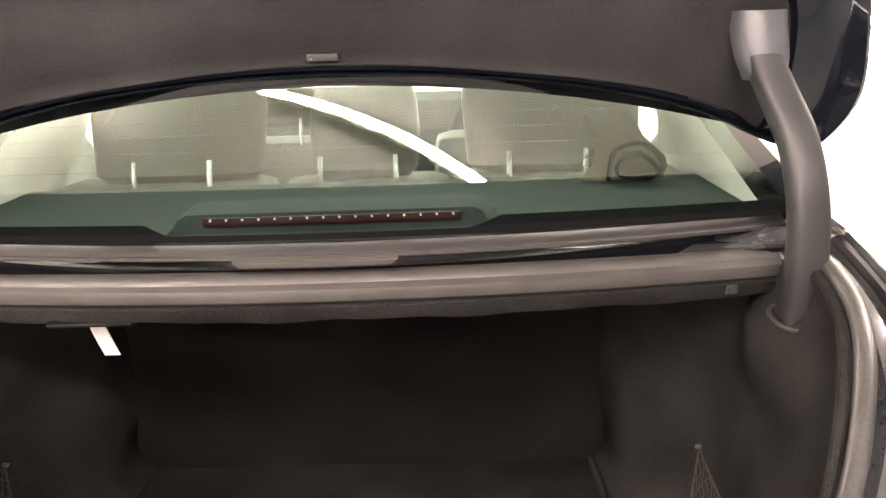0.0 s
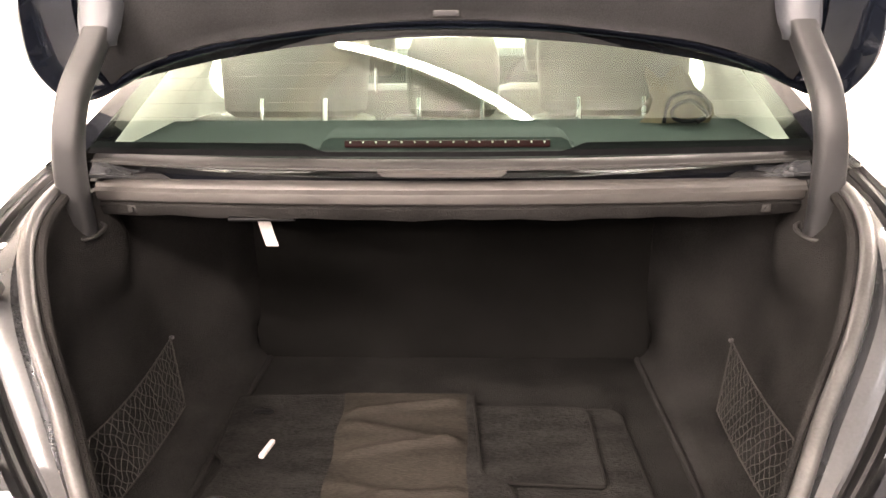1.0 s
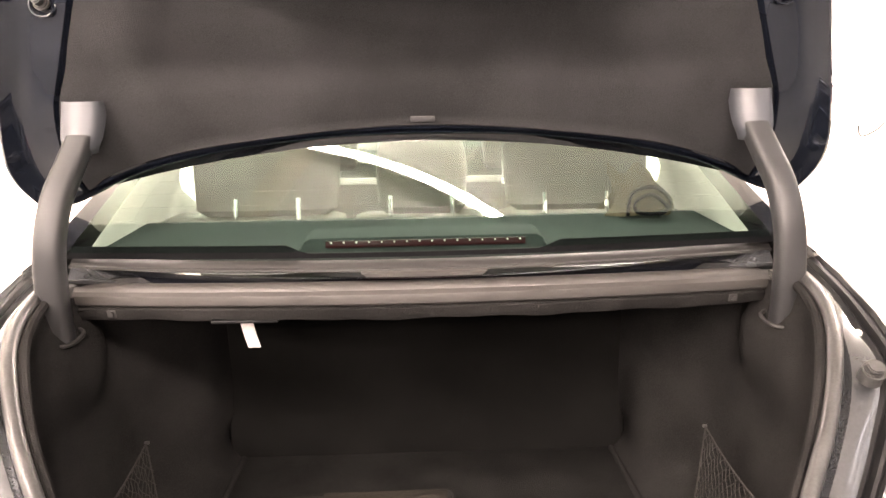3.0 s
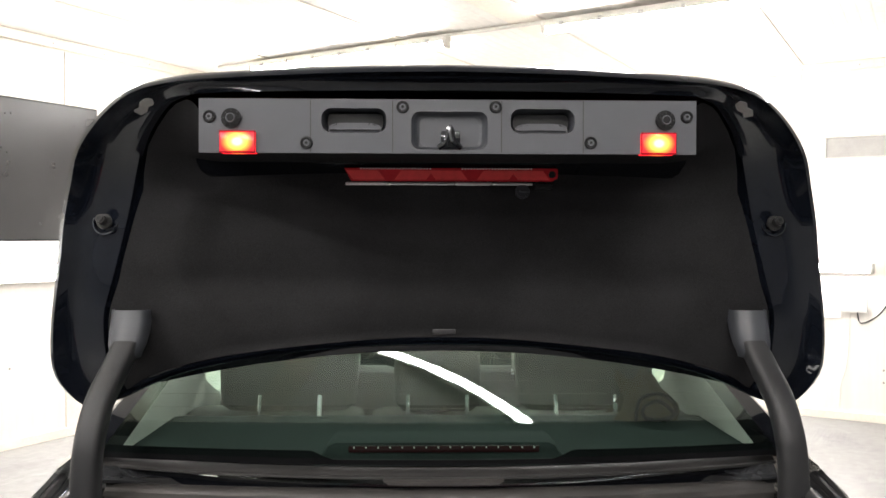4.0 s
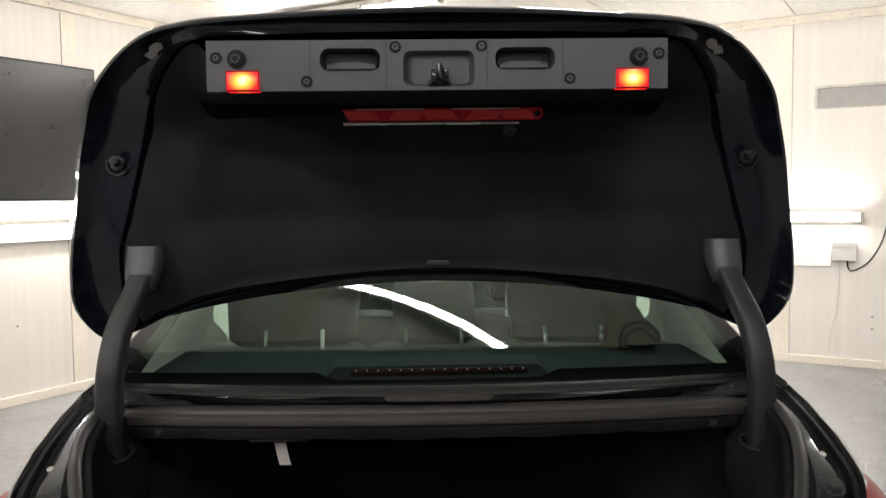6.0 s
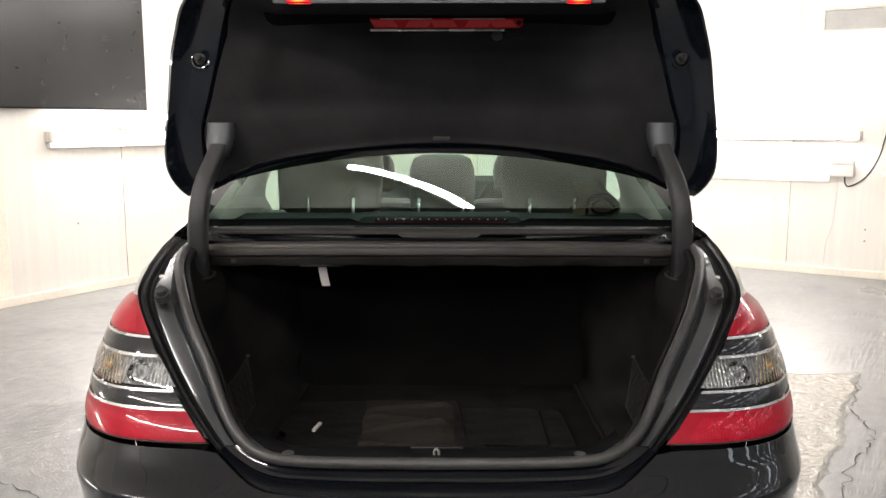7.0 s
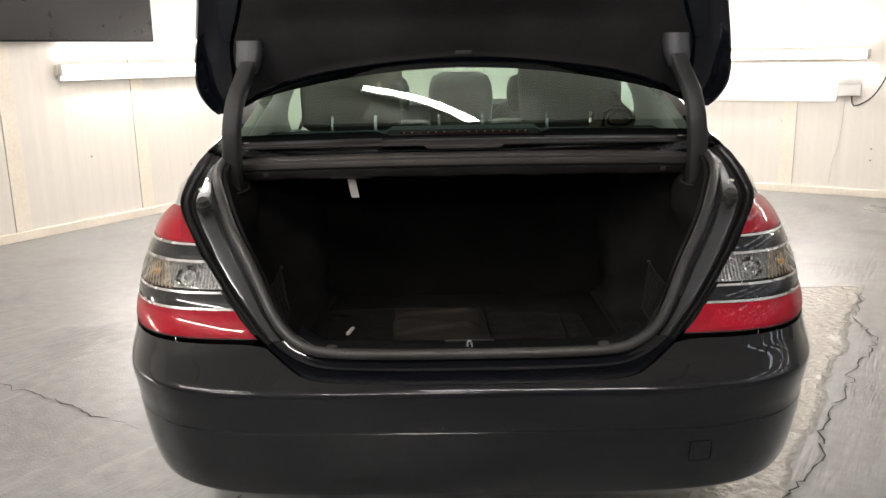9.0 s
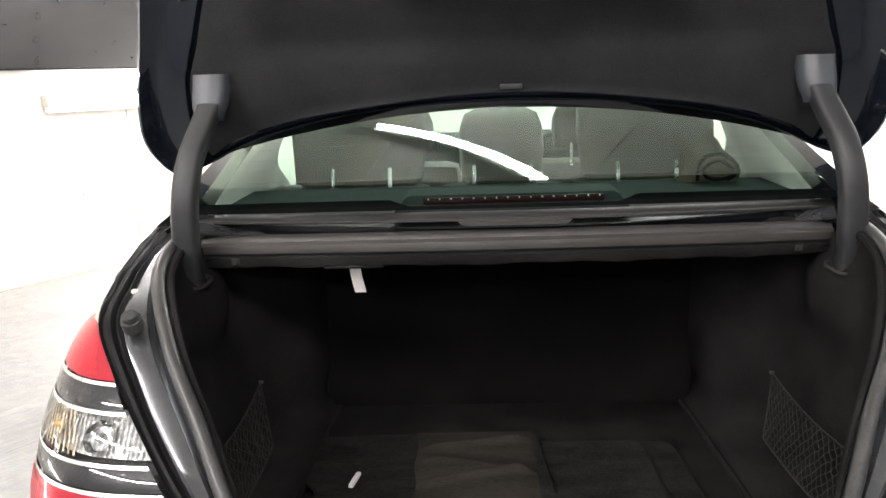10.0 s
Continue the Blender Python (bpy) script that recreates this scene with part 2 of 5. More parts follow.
def floor_paint():
    """Grey painted concrete: broad stains, pale scuffs, trowel marks, and a rough bare patch beside the car."""
    m = surface("grey_painted_concrete", (0.205, 0.206, 0.205), 0.38, vary=0.16, scale=0.8, fine=14, bump=0.0, rough_vary=0.12)
    nt = m.node_tree
    b = nt.nodes["Principled BSDF"]
    co = nt.nodes.new("ShaderNodeTexCoord")

    def math_node(op, a=None, k=None, c=None):
        n = nt.nodes.new("ShaderNodeMath")
        n.operation = op
        for slot, v in zip(n.inputs, (a, k, c)):
            if isinstance(v, (int, float)):
                slot.default_value = v
            elif v is not None:
                nt.links.new(v, slot)
        return n.outputs[0]

    def grain(scale, detail, turn=0.0, stretch=(1, 1, 1), rough=0.5):
        mp = nt.nodes.new("ShaderNodeMapping")
        mp.inputs["Rotation"].default_value = (0, 0, radians(turn))
        mp.inputs["Scale"].default_value = stretch
        n = nt.nodes.new("ShaderNodeTexNoise")
        n.inputs["Scale"].default_value, n.inputs["Detail"].default_value, n.inputs["Roughness"].default_value = scale, detail, rough
        nt.links.new(co.outputs["Object"], mp.inputs[0])
        nt.links.new(mp.outputs[0], n.inputs["Vector"])
        return n.outputs[0]

    def span(v, lo, hi):
        n = nt.nodes.new("ShaderNodeMapRange")
        n.interpolation_type = "SMOOTHSTEP"
        n.inputs["From Min"].default_value, n.inputs["From Max"].default_value = lo, hi
        nt.links.new(v, n.inputs[0])
        return n.outputs[0]

    def tinted(share, color):
        old = b.inputs["Base Color"].links[0].from_socket
        mx = nt.nodes.new("ShaderNodeMix")
        mx.data_type = "RGBA"
        mx.inputs["B"].default_value = (*color, 1)
        nt.links.new(share, mx.inputs["Factor"])
        nt.links.new(old, mx.inputs["A"])
        nt.links.new(mx.outputs["Result"], b.inputs["Base Color"])

    geo = nt.nodes.new("ShaderNodeNewGeometry")
    # the bare patch: bounded on one side by the long crack
    edge = grain(3.0, 5)
    def along(direction):
        n = nt.nodes.new("ShaderNodeVectorMath")
        n.operation = "DOT_PRODUCT"
        n.inputs[1].default_value = direction
        nt.links.new(geo.outputs["Position"], n.inputs[0])
        return math_node("MULTIPLY_ADD", edge, 0.22, n.outputs["Value"])

    patch = math_node("MULTIPLY", math_node("MULTIPLY", span(along((0.868, -0.497, 0)), 0.70, 0.66), span(along((0.10, 1.0, 0)), 3.55, 3.50)), span(along((1.0, 0.0, 0)), 0.55, 0.75))
    # pale scuffs and dark stains
    tinted(math_node("MULTIPLY", span(grain(11.0, 7, 38, (1, 0.22, 1), 0.66), 0.585, 0.64), 0.30), (0.33, 0.33, 0.325))
    tinted(math_node("MULTIPLY", span(grain(1.6, 6), 0.56, 0.70), 0.45), (0.12, 0.12, 0.12))
    tinted(math_node("MULTIPLY", span(grain(30.0, 3), 0.70, 0.74), 0.5), (0.36, 0.355, 0.34))
    tinted(math_node("MULTIPLY", patch, 0.75), (0.40, 0.375, 0.325))
    # relief: trowel marks in some places, lumps in the patch, fine grit all over
    marks = math_node("MULTIPLY", grain(46.0, 3, -25, (1, 0.10, 1)), span(grain(0.8, 3), 0.46, 0.60))
    lumps = math_node("MULTIPLY", grain(22.0, 6), patch)
    high = math_node("MULTIPLY_ADD", lumps, 2.6, math_node("MULTIPLY_ADD", marks, 0.7, math_node("MULTIPLY", grain(90.0, 2), 0.14)))
    bp = nt.nodes.new("ShaderNodeBump")
    bp.inputs["Strength"].default_value, bp.inputs["Distance"].default_value = 0.8, 0.012
    nt.links.new(high, bp.inputs["Height"])
    nt.links.new(bp.outputs[0], b.inputs["Normal"])
    old_rough = b.inputs["Roughness"].links[0].from_socket
    nt.links.new(math_node("MULTIPLY", old_rough, math_node("MULTIPLY_ADD", patch, -0.30, 1.0)), b.inputs["Roughness"])
    return m


M_PAINT = surface("black_car_paint", (0.0056, 0.0060, 0.0078), 0.22, vary=0.1, bump=0.0, coat=1.0, rough_vary=0.05)
M_INNER = surface("inner_body_paint", (0.006, 0.0075, 0.0115), 0.2, vary=0.2, bump=0.0, coat=0.7, rough_vary=0.08, spec=0.4)
M_GUTTER = surface("gutter_paint", (0.075, 0.076, 0.079), 0.24, metal=0.5, vary=0.12, scale=6, bump=0.0, coat=0.5, rough_vary=0.05)
M_EDGE = surface("black_edge_rubber", (0.007, 0.007, 0.0075), 0.5, vary=0.2, scale=20, bump=0.15, depth=0.0006, spec=0.3)
M_RUBBER = surface("grey_black_rubber", (0.041, 0.040, 0.0395), 0.42, vary=0.25, scale=30, bump=0.2, depth=0.001, spec=0.5)
M_TRIM = surface("grey_plastic_trim", (0.046, 0.043, 0.041), 0.45, vary=0.15, scale=20, fine=900, bump=0.2, depth=0.0006, spec=0.35)
M_SCUTTLE = surface("scuttle_rubber", (0.024, 0.023, 0.0225), 0.58, vary=0.2, scale=20, fine=900, bump=0.2, depth=0.0006, spec=0.25)
M_ARM = surface("hinge_cover_plastic", (0.025, 0.025, 0.0262), 0.45, vary=0.12, scale=20, fine=1200, bump=0.25, depth=0.0005, spec=0.35)
M_PANEL = surface("lid_panel_plastic", (0.052, 0.055, 0.063), 0.44, vary=0.1, scale=12, fine=1400, bump=0.25, depth=0.0005)
M_BLACK = surface("black_plastic", (0.0035, 0.0036, 0.0042), 0.5, vary=0.2, bump=0.1, spec=0.25)
M_CARPET = surface("boot_carpet", (0.0170, 0.0163, 0.0160), 0.97, vary=0.42, scale=7, fine=380, bump=0.9, depth=0.003, spec=0.03)
M_BOOTFLOOR = surface("boot_floor_felt", (0.0130, 0.0126, 0.0123), 0.97, vary=0.45, scale=9, fine=360, bump=0.9, depth=0.003, spec=0.03)
M_LINING = surface("lid_felt", (0.0225, 0.0222, 0.0230), 0.97, vary=0.3, scale=5, fine=500, bump=0.7, depth=0.002, spec=0.06)
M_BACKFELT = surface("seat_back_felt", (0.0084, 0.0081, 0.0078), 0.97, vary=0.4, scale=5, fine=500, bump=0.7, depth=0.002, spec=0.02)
M_MAT = surface("car_mat", (0.0158, 0.0153, 0.0149), 0.97, vary=0.5, scale=22, fine=330, bump=1.0, depth=0.004, spec=0.03, stretch=(0.4, 1, 1))
M_BINDING = surface("mat_binding", (0.009, 0.0085, 0.008), 0.9, vary=0.3, fine=600, bump=0.4, spec=0.1)
M_WORN = surface("worn_mat_strip", (0.0235, 0.0206, 0.0178), 0.95, vary=0.42, scale=16, fine=420, bump=0.6, depth=0.002, spec=0.05, stretch=(0.22, 1, 1))
M_SHELF = surface("parcel_shelf_cloth", (0.017, 0.021, 0.020), 0.9, vary=0.3, fine=500, bump=0.4, spec=0.1)
M_LEATHER = surface("dark_leather", (0.068, 0.062, 0.056), 0.6, vary=0.05, scale=3, fine=400, bump=0.02, depth=0.0003, spec=0.25)
M_HEADLINER = surface("headliner", (0.35, 0.33, 0.3), 0.9, vary=0.1, bump=0.2)
M_PILLAR = surface("pillar_trim", (0.50, 0.47, 0.43), 0.8, vary=0.12, bump=0.2)
M_CHROME = surface("chrome", (0.75, 0.75, 0.75), 0.12, metal=1.0, vary=0.05, bump=0.0)
M_POST = surface("bright_chrome", (0.9, 0.9, 0.9), 0.25, metal=1.0, vary=0.05, bump=0.0)
M_RED = lens_plastic("red_lamp_lens", (0.29, 0.004, 0.016), relief=0.06, coat=0.6)
M_REFLEX = lens_plastic("red_reflector", (0.75, 0.075, 0.075), relief=0.1)
M_TRIANGLE = lens_plastic("triangle_red", (0.52, 0.022, 0.03), relief=0.1)
M_INSERT = lens_plastic("red_lamp_insert", (0.35, 0.006, 0.020), 40, relief=0.15, coat=0.6)
M_AMBER_RIB = lens_plastic("amber_facets", (0.50, 0.40, 0.27), 34, 0.7, 0.8)
M_DARKRED = lens_plastic("dark_red_lens", (0.018, 0.003, 0.004))
M_SMOKE = lens_plastic("smoked_lamp_lens", (0.010, 0.011, 0.014), 6)
M_CLEAR = lens_plastic("clear_lamp_lens", (0.30, 0.30, 0.30), 34, 0.8, 0.6)
M_AMBER = lens_plastic("amber_bulb", (0.45, 0.26, 0.10), 20, 0.0, 0.2)
M_BOWL = surface("reflector_silver", (0.62, 0.62, 0.62), 0.14, metal=1.0, vary=0.08, bump=0.0, rough_vary=0.04)
M_LINE = surface("silver_line", (0.62, 0.62, 0.61), 0.28, metal=0.7, vary=0.05, bump=0.0)
M_COVER = pane("clear_cover", (0.93, 0.94, 0.94), 1.5)
M_WALL = surface("white_wall_panel", (0.73, 0.695, 0.64), 0.5, vary=0.05, scale=1.2, fine=30, bump=0.08, depth=0.004, stretch=(14, 14, 0.25))
# grey for the unseen walls, dark to cut bounce light and reflections
M_UNSEEN_WALL = surface("unseen_dark_wall", (0.24, 0.24, 0.245), 0.5, vary=0.1, scale=1.2, fine=30, bump=0.08, depth=0.004)
M_STRIP = surface("cream_cover_strip", (0.78, 0.72, 0.62), 0.45, vary=0.06, scale=3, fine=40, bump=0.05)
M_CEIL = surface("white_ceiling_panel", (0.76, 0.73, 0.68), 0.5, vary=0.06, scale=1.5, fine=20, bump=0.05)
M_WHITE = surface("white_plastic", (0.75, 0.74, 0.71), 0.4, vary=0.05, bump=0.05)
M_DIRTY = surface("aged_white_plastic", (0.55, 0.53, 0.48), 0.45, vary=0.15, scale=15, bump=0.1)
M_GREY = surface("grey_metal_plate", (0.33, 0.32, 0.30), 0.45, vary=0.1, bump=0.1)
M_DARK = surface("dark_seam", (0.03, 0.028, 0.026), 0.9, vary=0.3, bump=0.0)
M_SEAM = surface("dusty_seam", (0.22, 0.20, 0.17), 0.8, vary=0.5, scale=3, bump=0.0)
M_SCREEN = surface("black_screen", (0.012, 0.012, 0.013), 0.3, vary=0.1, bump=0.0, rough_vary=0.03)
M_FLOOR = floor_paint()
M_TUBE = glowing("lit_tube", (1.0, 0.955, 0.90), TUBE_POWER)
M_TUBE_WEAK = glowing("bright_pane", (0.86, 0.93, 1.0), 0.028 * TUBE_POWER)
M_REDLIT = lit_lens()
M_GLASS = pane("green_glass", (0.60, 0.80, 0.71), 1.36, (0.86, 1.0, 0.93))
M_SIDEGLASS = pane("side_glass", (0.80, 0.88, 0.83), 0.0)
M_PAPER = surface("white_tag", (0.75, 0.70, 0.68), 0.7, vary=0.08, bump=0.1)
M_TYRE = surface("tyre_rubber", (0.018, 0.018, 0.018), 0.75, vary=0.2, bump=0.3)
M_RIM = surface("alloy", (0.5, 0.5, 0.5), 0.3, metal=1.0, vary=0.1, bump=0.0)
M_EYE = surface("grey_eye_plastic", (0.060, 0.057, 0.055), 0.6, vary=0.1, bump=0.1)
M_PRINT = surface("black_glass_print", (0.006, 0.006, 0.0065), 0.95, vary=0.1, bump=0.0, spec=0.0)
M_CORD = surface("net_cord", (0.034, 0.032, 0.030), 0.8, vary=0.2, bump=0.0, spec=0.1)
M_BROWN = surface("brown_card", (0.060, 0.043, 0.020), 0.8, vary=0.3, scale=25, bump=0.3)
M_GREEN = surface("small_green_leaf", (0.05, 0.10, 0.05), 0.6, vary=0.4, scale=40, bump=0.2)

# ---- room: its two walls meet behind the car ----
ROOM_H, ROOM_W, ROOM_D = 3.22, 11.5, 14.0
room_m = Matrix.Translation((-0.83, 9.33, 0)) @ pose(0, 0, 0, 0, 0, -32)


def setting(name, bm, mat, label="", smooth=False):
    ob = part(name, bm, mat, smooth=smooth)
    ob.matrix_basis = room_m
    return tagged(ob, label, kind="structure")


def in_room(ob, x, y, z, rz=0):
    ob.matrix_basis = room_m @ pose(x, y, z, 0, 0, rz)
    return ob


setting("wall_north", box(-0.2, ROOM_W, 0, 0.2, 0, ROOM_H), M_WALL)
setting("wall_west", box(-0.2, 0, -ROOM_D, 0, 0, ROOM_H), M_WALL)
# east and south walls stay out of view; kept dark to hold back fill
setting("wall_east", box(ROOM_W, ROOM_W + 0.2, -ROOM_D, 0.2, 0, ROOM_H), M_UNSEEN_WALL)
setting("wall_south", box(-0.2, ROOM_W + 0.2, -ROOM_D - 0.2, -ROOM_D, 0, ROOM_H), M_UNSEEN_WALL)
setting("floor", box(-0.2, ROOM_W + 0.2, -ROOM_D - 0.2, 0.2, -0.2, 0), M_FLOOR)


def ceiling_mesh():
    """Ribbed panels with a shallow groove every 9 cm, and deep seams between the panels."""
    xs = []
    x = -0.2
    seams = (1.03, 2.45, 3.66, 5.06, 6.45, 7.85, 9.25)
    while x < ROOM_W + 0.2:
        xs += [(x, 0.0), (x + 0.066, 0.0), (x + 0.075, 0.0022), (x + 0.081, 0.0022)]
        x += 0.09
    for s in seams:
        xs = [p for p in xs if abs(p[0] - s) > 0.02] + [(s - 0.006, 0.0), (s - 0.005, 0.03), (s + 0.005, 0.03), (s + 0.006, 0.0)]
    xs.sort()
    return lofted([[(x, y, ROOM_H + dz) for x, dz in xs] for y in (0.2, -ROOM_D - 0.2)])


setting("ceiling", joined(ceiling_mesh(), box(-0.2, ROOM_W + 0.2, -ROOM_D - 0.2, 0.2, ROOM_H + 0.06, ROOM_H + 0.2)), M_CEIL)
for x0, x1 in ((0.77, 1.022), (2.18, 2.442), (3.40, 3.652)):
    setting("ceiling_strip", box(x0, x1, -ROOM_D, -0.06, ROOM_H - 0.008, ROOM_H - 0.001, 0.002), M_STRIP)
setting("trim", box(0.05, ROOM_W, -0.06, -0.002, ROOM_H - 0.075, ROOM_H - 0.002, 0.006), M_STRIP)
setting("trim", box(0.002, 0.06, -ROOM_D, -0.06, ROOM_H - 0.075, ROOM_H - 0.002, 0.006), M_STRIP)
setting("baseboard", box(0.02, ROOM_W, -0.02, -0.001, 0.0, 0.075, 0.005), M_STRIP)
setting("baseboard", box(0.001, 0.02, -ROOM_D, -0.02, 0.0, 0.075, 0.005), M_STRIP)
for x in (1.35, 2.555, 3.76, 4.965, 6.17, 7.38, 8.59, 9.8):
    setting("trim", box(x - 0.066, x + 0.066, -0.008, -0.001, 0.078, ROOM_H - 0.08, 0.002), M_STRIP)
    setting("wall_seam", box(x + 0.067, x + 0.0695, -0.003, -0.0005, 0.078, ROOM_H - 0.08), M_SEAM)
for y in (-1.52, -2.735, -3.955, -5.20, -6.40, -7.5, -8.74, -9.97):
    setting("trim", box(0.001, 0.008, y - 0.066, y + 0.066, 0.078, ROOM_H - 0.08, 0.002), M_STRIP)
    setting("wall_seam", box(0.0005, 0.003, y - 0.0695, y - 0.067, 0.078, ROOM_H - 0.08), M_SEAM)
def dots(name, places, r, mat):
    """Small round heads or holes in a wall, one object each on shared data."""
    bm = disc(r, 0.003, 8)
    first = part(name, bm, mat, smooth=False)
    first.matrix_basis = room_m @ places[0]
    tagged(first, kind="structure")
    for m in places[1:]:
        ob = new(name, first.data)
        ob.matrix_basis = room_m @ m
        tagged(ob, kind="structure")


north, west = pose(0, 0, 0, 90, 0, 0), pose(0, 0, 0, 90, 0, 90)
dots("trim_screw", [Matrix.Translation((0.35 + 0.47 * k, -0.059, ROOM_H - 0.045)) @ north for k in range(16)] + [Matrix.Translation((0.059, -0.4 - 0.47 * k, ROOM_H - 0.045)) @ west for k in range(14)], 0.006, M_GREY)
dots("wall_mark", [Matrix.Translation((x, 0.001, z)) @ north for x, z in ((5.73, 0.47), (5.73, 0.36), (6.11, 0.61), (6.09, 0.45), (6.10, 0.34), (4.02, 0.86), (4.07, 0.865), (4.90, 0.72))] + [Matrix.Translation((-0.001, y, z)) @ west for y, z in ((-2.6, 0.75), (-3.4, 0.42), (-4.5, 0.62))], 0.009, M_SEAM)
# cable trunking below the wall lamps, and the conduit of the ceiling lamps
setting("trim", box(3.1, 5.385, -0.022, -0.002, 0.915, 1.105, 0.004), M_WHITE)
setting("trim", box(0.002, 0.05, -4.74, -2.4, 1.280, 1.320, 0.004), M_WHITE)
for y in (-2.71, -5.52):
    setting("trim", box(0.4, 9.6, y - 0.02, y + 0.02, ROOM_H - 0.03, ROOM_H - 0.009, 0.004), M_DIRTY)


def crack(pts, width, seed):
    """A thin, ragged, dark opening along a broken line on the floor."""
    rnd = random.Random(seed)
    line = []
    for (x0, y0), (x1, y1) in zip(pts, pts[1:]):
        n = max(2, int(math.hypot(x1 - x0, y1 - y0) / 0.035))
        for k in range(n):
            t = k / n
            line.append((x0 + (x1 - x0) * t + rnd.gauss(0, 0.012), y0 + (y1 - y0) * t + rnd.gauss(0, 0.012)))
    line.append(pts[-1])
    bm = bmesh.new()
    last = None
    for i, (x, y) in enumerate(line):
        a, b = line[max(i - 1, 0)], line[min(i + 1, len(line) - 1)]
        d = Vector((b[0] - a[0], b[1] - a[1])).normalized()
        w = width * rnd.uniform(0.25, 1.0) * (0.3 if i in (0, len(line) - 1) else 1)
        pair = (bm.verts.new((x - d.y * w, y + d.x * w, 0.004)), bm.verts.new((x + d.y * w, y - d.x * w, 0.004)))
        if last:
            bm.faces.new((last[0], last[1], pair[1], pair[0]))
        last = pair
    bmesh.ops.recalc_face_normals(bm, faces=bm.faces[:])
    ob = part("floor_crack", bm, M_DARK, smooth=False)
    return tagged(ob, kind="structure")


crack([(2.41, 3.03), (2.27, 2.76), (2.14, 2.54), (2.1, 2.33), (2.1, 2.23), (1.94, 1.97), (1.79, 1.81), (1.72, 1.66), (1.59, 1.49), (1.5, 1.4), (1.46, 1.27), (1.35, 1.16), (1.3, 0.98), (1.2, 0.86), (1.08, 0.73), (1.0, 0.65), (0.95, 0.53)], 0.0042, 1)
crack([(-2.24, 1.86), (-1.96, 1.69), (-1.79, 1.58)], 0.0025, 2)
crack([(-1.79, 1.58), (-1.61, 1.46), (-1.46, 1.38)], 0.005, 3)
crack([(-1.46, 1.38), (-1.3, 1.27)], 0.0018, 6)
crack([(-0.71, 0.84), (-0.75, 0.79), (-0.81, 0.69), (-0.84, 0.57)], 0.0035, 5)
crack([(-0.58, 0.82), (-0.5, 0.78), (-0.41, 0.7), (-0.32, 0.63), (-0.22, 0.56)], 0.0045, 4)


# ---- lamps ----
def tube_lamp(name, clips, glow=M_TUBE):
    """A 2 m batten along x: housing, round diffuser below it, end caps, clips."""
    root = empty(name)
    part("housing", box(-1.02, 1.02, -0.045, 0.045, -0.045, 0.0, 0.008), M_DIRTY, root)
    arc = [(math.cos(a) * 0.029, math.sin(a) * 0.042 - 0.045) for a in np.linspace(math.pi, 2 * math.pi, 11)]
    part("diffuser", lofted([[(x, p, q) for p, q in arc] for x in (-1.0, 1.0)]), glow, root, "lit frosted tube cover")
    for s in (-1, 1):
        part("end_cap", box(s * 1.0 - 0.012, s * 1.0 + 0.012, -0.047, 0.047, -0.09, -0.01, 0.006), M_DIRTY, root)
    for i in range(clips):
        x = -0.86 + i * 1.72 / max(1, clips - 1)
        for s in (-1, 1):
            part("clip", box(x - 0.014, x + 0.014, s * 0.05 - 0.006, s * 0.05 + 0.006, -0.055, -0.02, 0.003), M_GREY, root)
    return root


lamp = tagged(in_room(tube_lamp("ceiling_light", 7), 1.85, -2.74, ROOM_H - 0.03), "long white tube light fixed under the ribbed ceiling", "ceiling light", "tube lights on the ceiling")
for x, y in ((4.68, -2.74), (7.5, -2.74), (1.66, -5.55), (4.50, -5.55), (4.15, -9.5), (7.3, -9.0), (4.88, -12.2), (7.88, -12.2)):
    copy_thing(lamp, room_m @ pose(x, y, ROOM_H - 0.03))
wlamp = tagged(tube_lamp("wall_light", 0), "lit white tube light mounted along the wall", "wall light", "tube lights on the walls")
wlamp.matrix_basis = room_m @ pose(4.63, -0.001, 1.37, -90, 0, 0)
for y in (-3.74, -10.0):
    copy_thing(wlamp, room_m @ pose(0.001, y, 1.37, 0, 0, 90) @ pose(0, 0, 0, -90, 0, 0))

def roof_light():
    """A narrow row of small lit panes under the ceiling, along y."""
    root = empty("roof_light")
    for k in range(8):
        y = -1.86 + 0.48 * k
        part("frame", box(-0.065, 0.065, y - 0.02, y + 0.36, -0.012, -0.001, 0.003), M_GREY, root)
        part("pane", box(-0.05, 0.05, y, y + 0.34, -0.016, -0.0125), M_TUBE_WEAK, root, "bright frosted pane")
    return root


weak = tagged(in_room(roof_light(), 7.75, -5.4, ROOM_H), "narrow row of bright frosted panes under the ceiling", "ceiling light", "rows of panes in the ceiling")
for k in range(1, 6):
    copy_thing(weak, room_m @ pose(7.75 + 0.55 * k, -5.4, ROOM_H))


# ---- things on the walls ----
tv = tagged(empty("television"), "large flat black television hung on the white wall", "television")
in_room(tv, 0.0, -4.77, 0)
part("screen", box(0.075, 0.082, -0.985, 0.985, 1.617, 2.683), M_SCREEN, tv)
part("casing", box(0.04, 0.0745, -1.0, 1.0, 1.602, 2.698, 0.006), M_BLACK, tv)
part("wall_bracket", box(0.001, 0.04, -0.3, 0.3, 1.9, 2.35), M_BLACK, tv)

vent = tagged(empty("wall_vent"), "shallow grey metal plate set high on the wall", "vent")
in_room(vent, 5.625, 0, 2.463)
for a in ((-0.40, 0.40, -0.03, -0.001, 0.080, 0.105), (-0.40, 0.40, -0.03, -0.001, -0.105, -0.098), (-0.40, -0.372, -0.03, -0.001, -0.0975, 0.0795), (0.372, 0.40, -0.03, -0.001, -0.0975, 0.0795)):
    part("frame", box(*a, 0.003), M_DIRTY, vent)
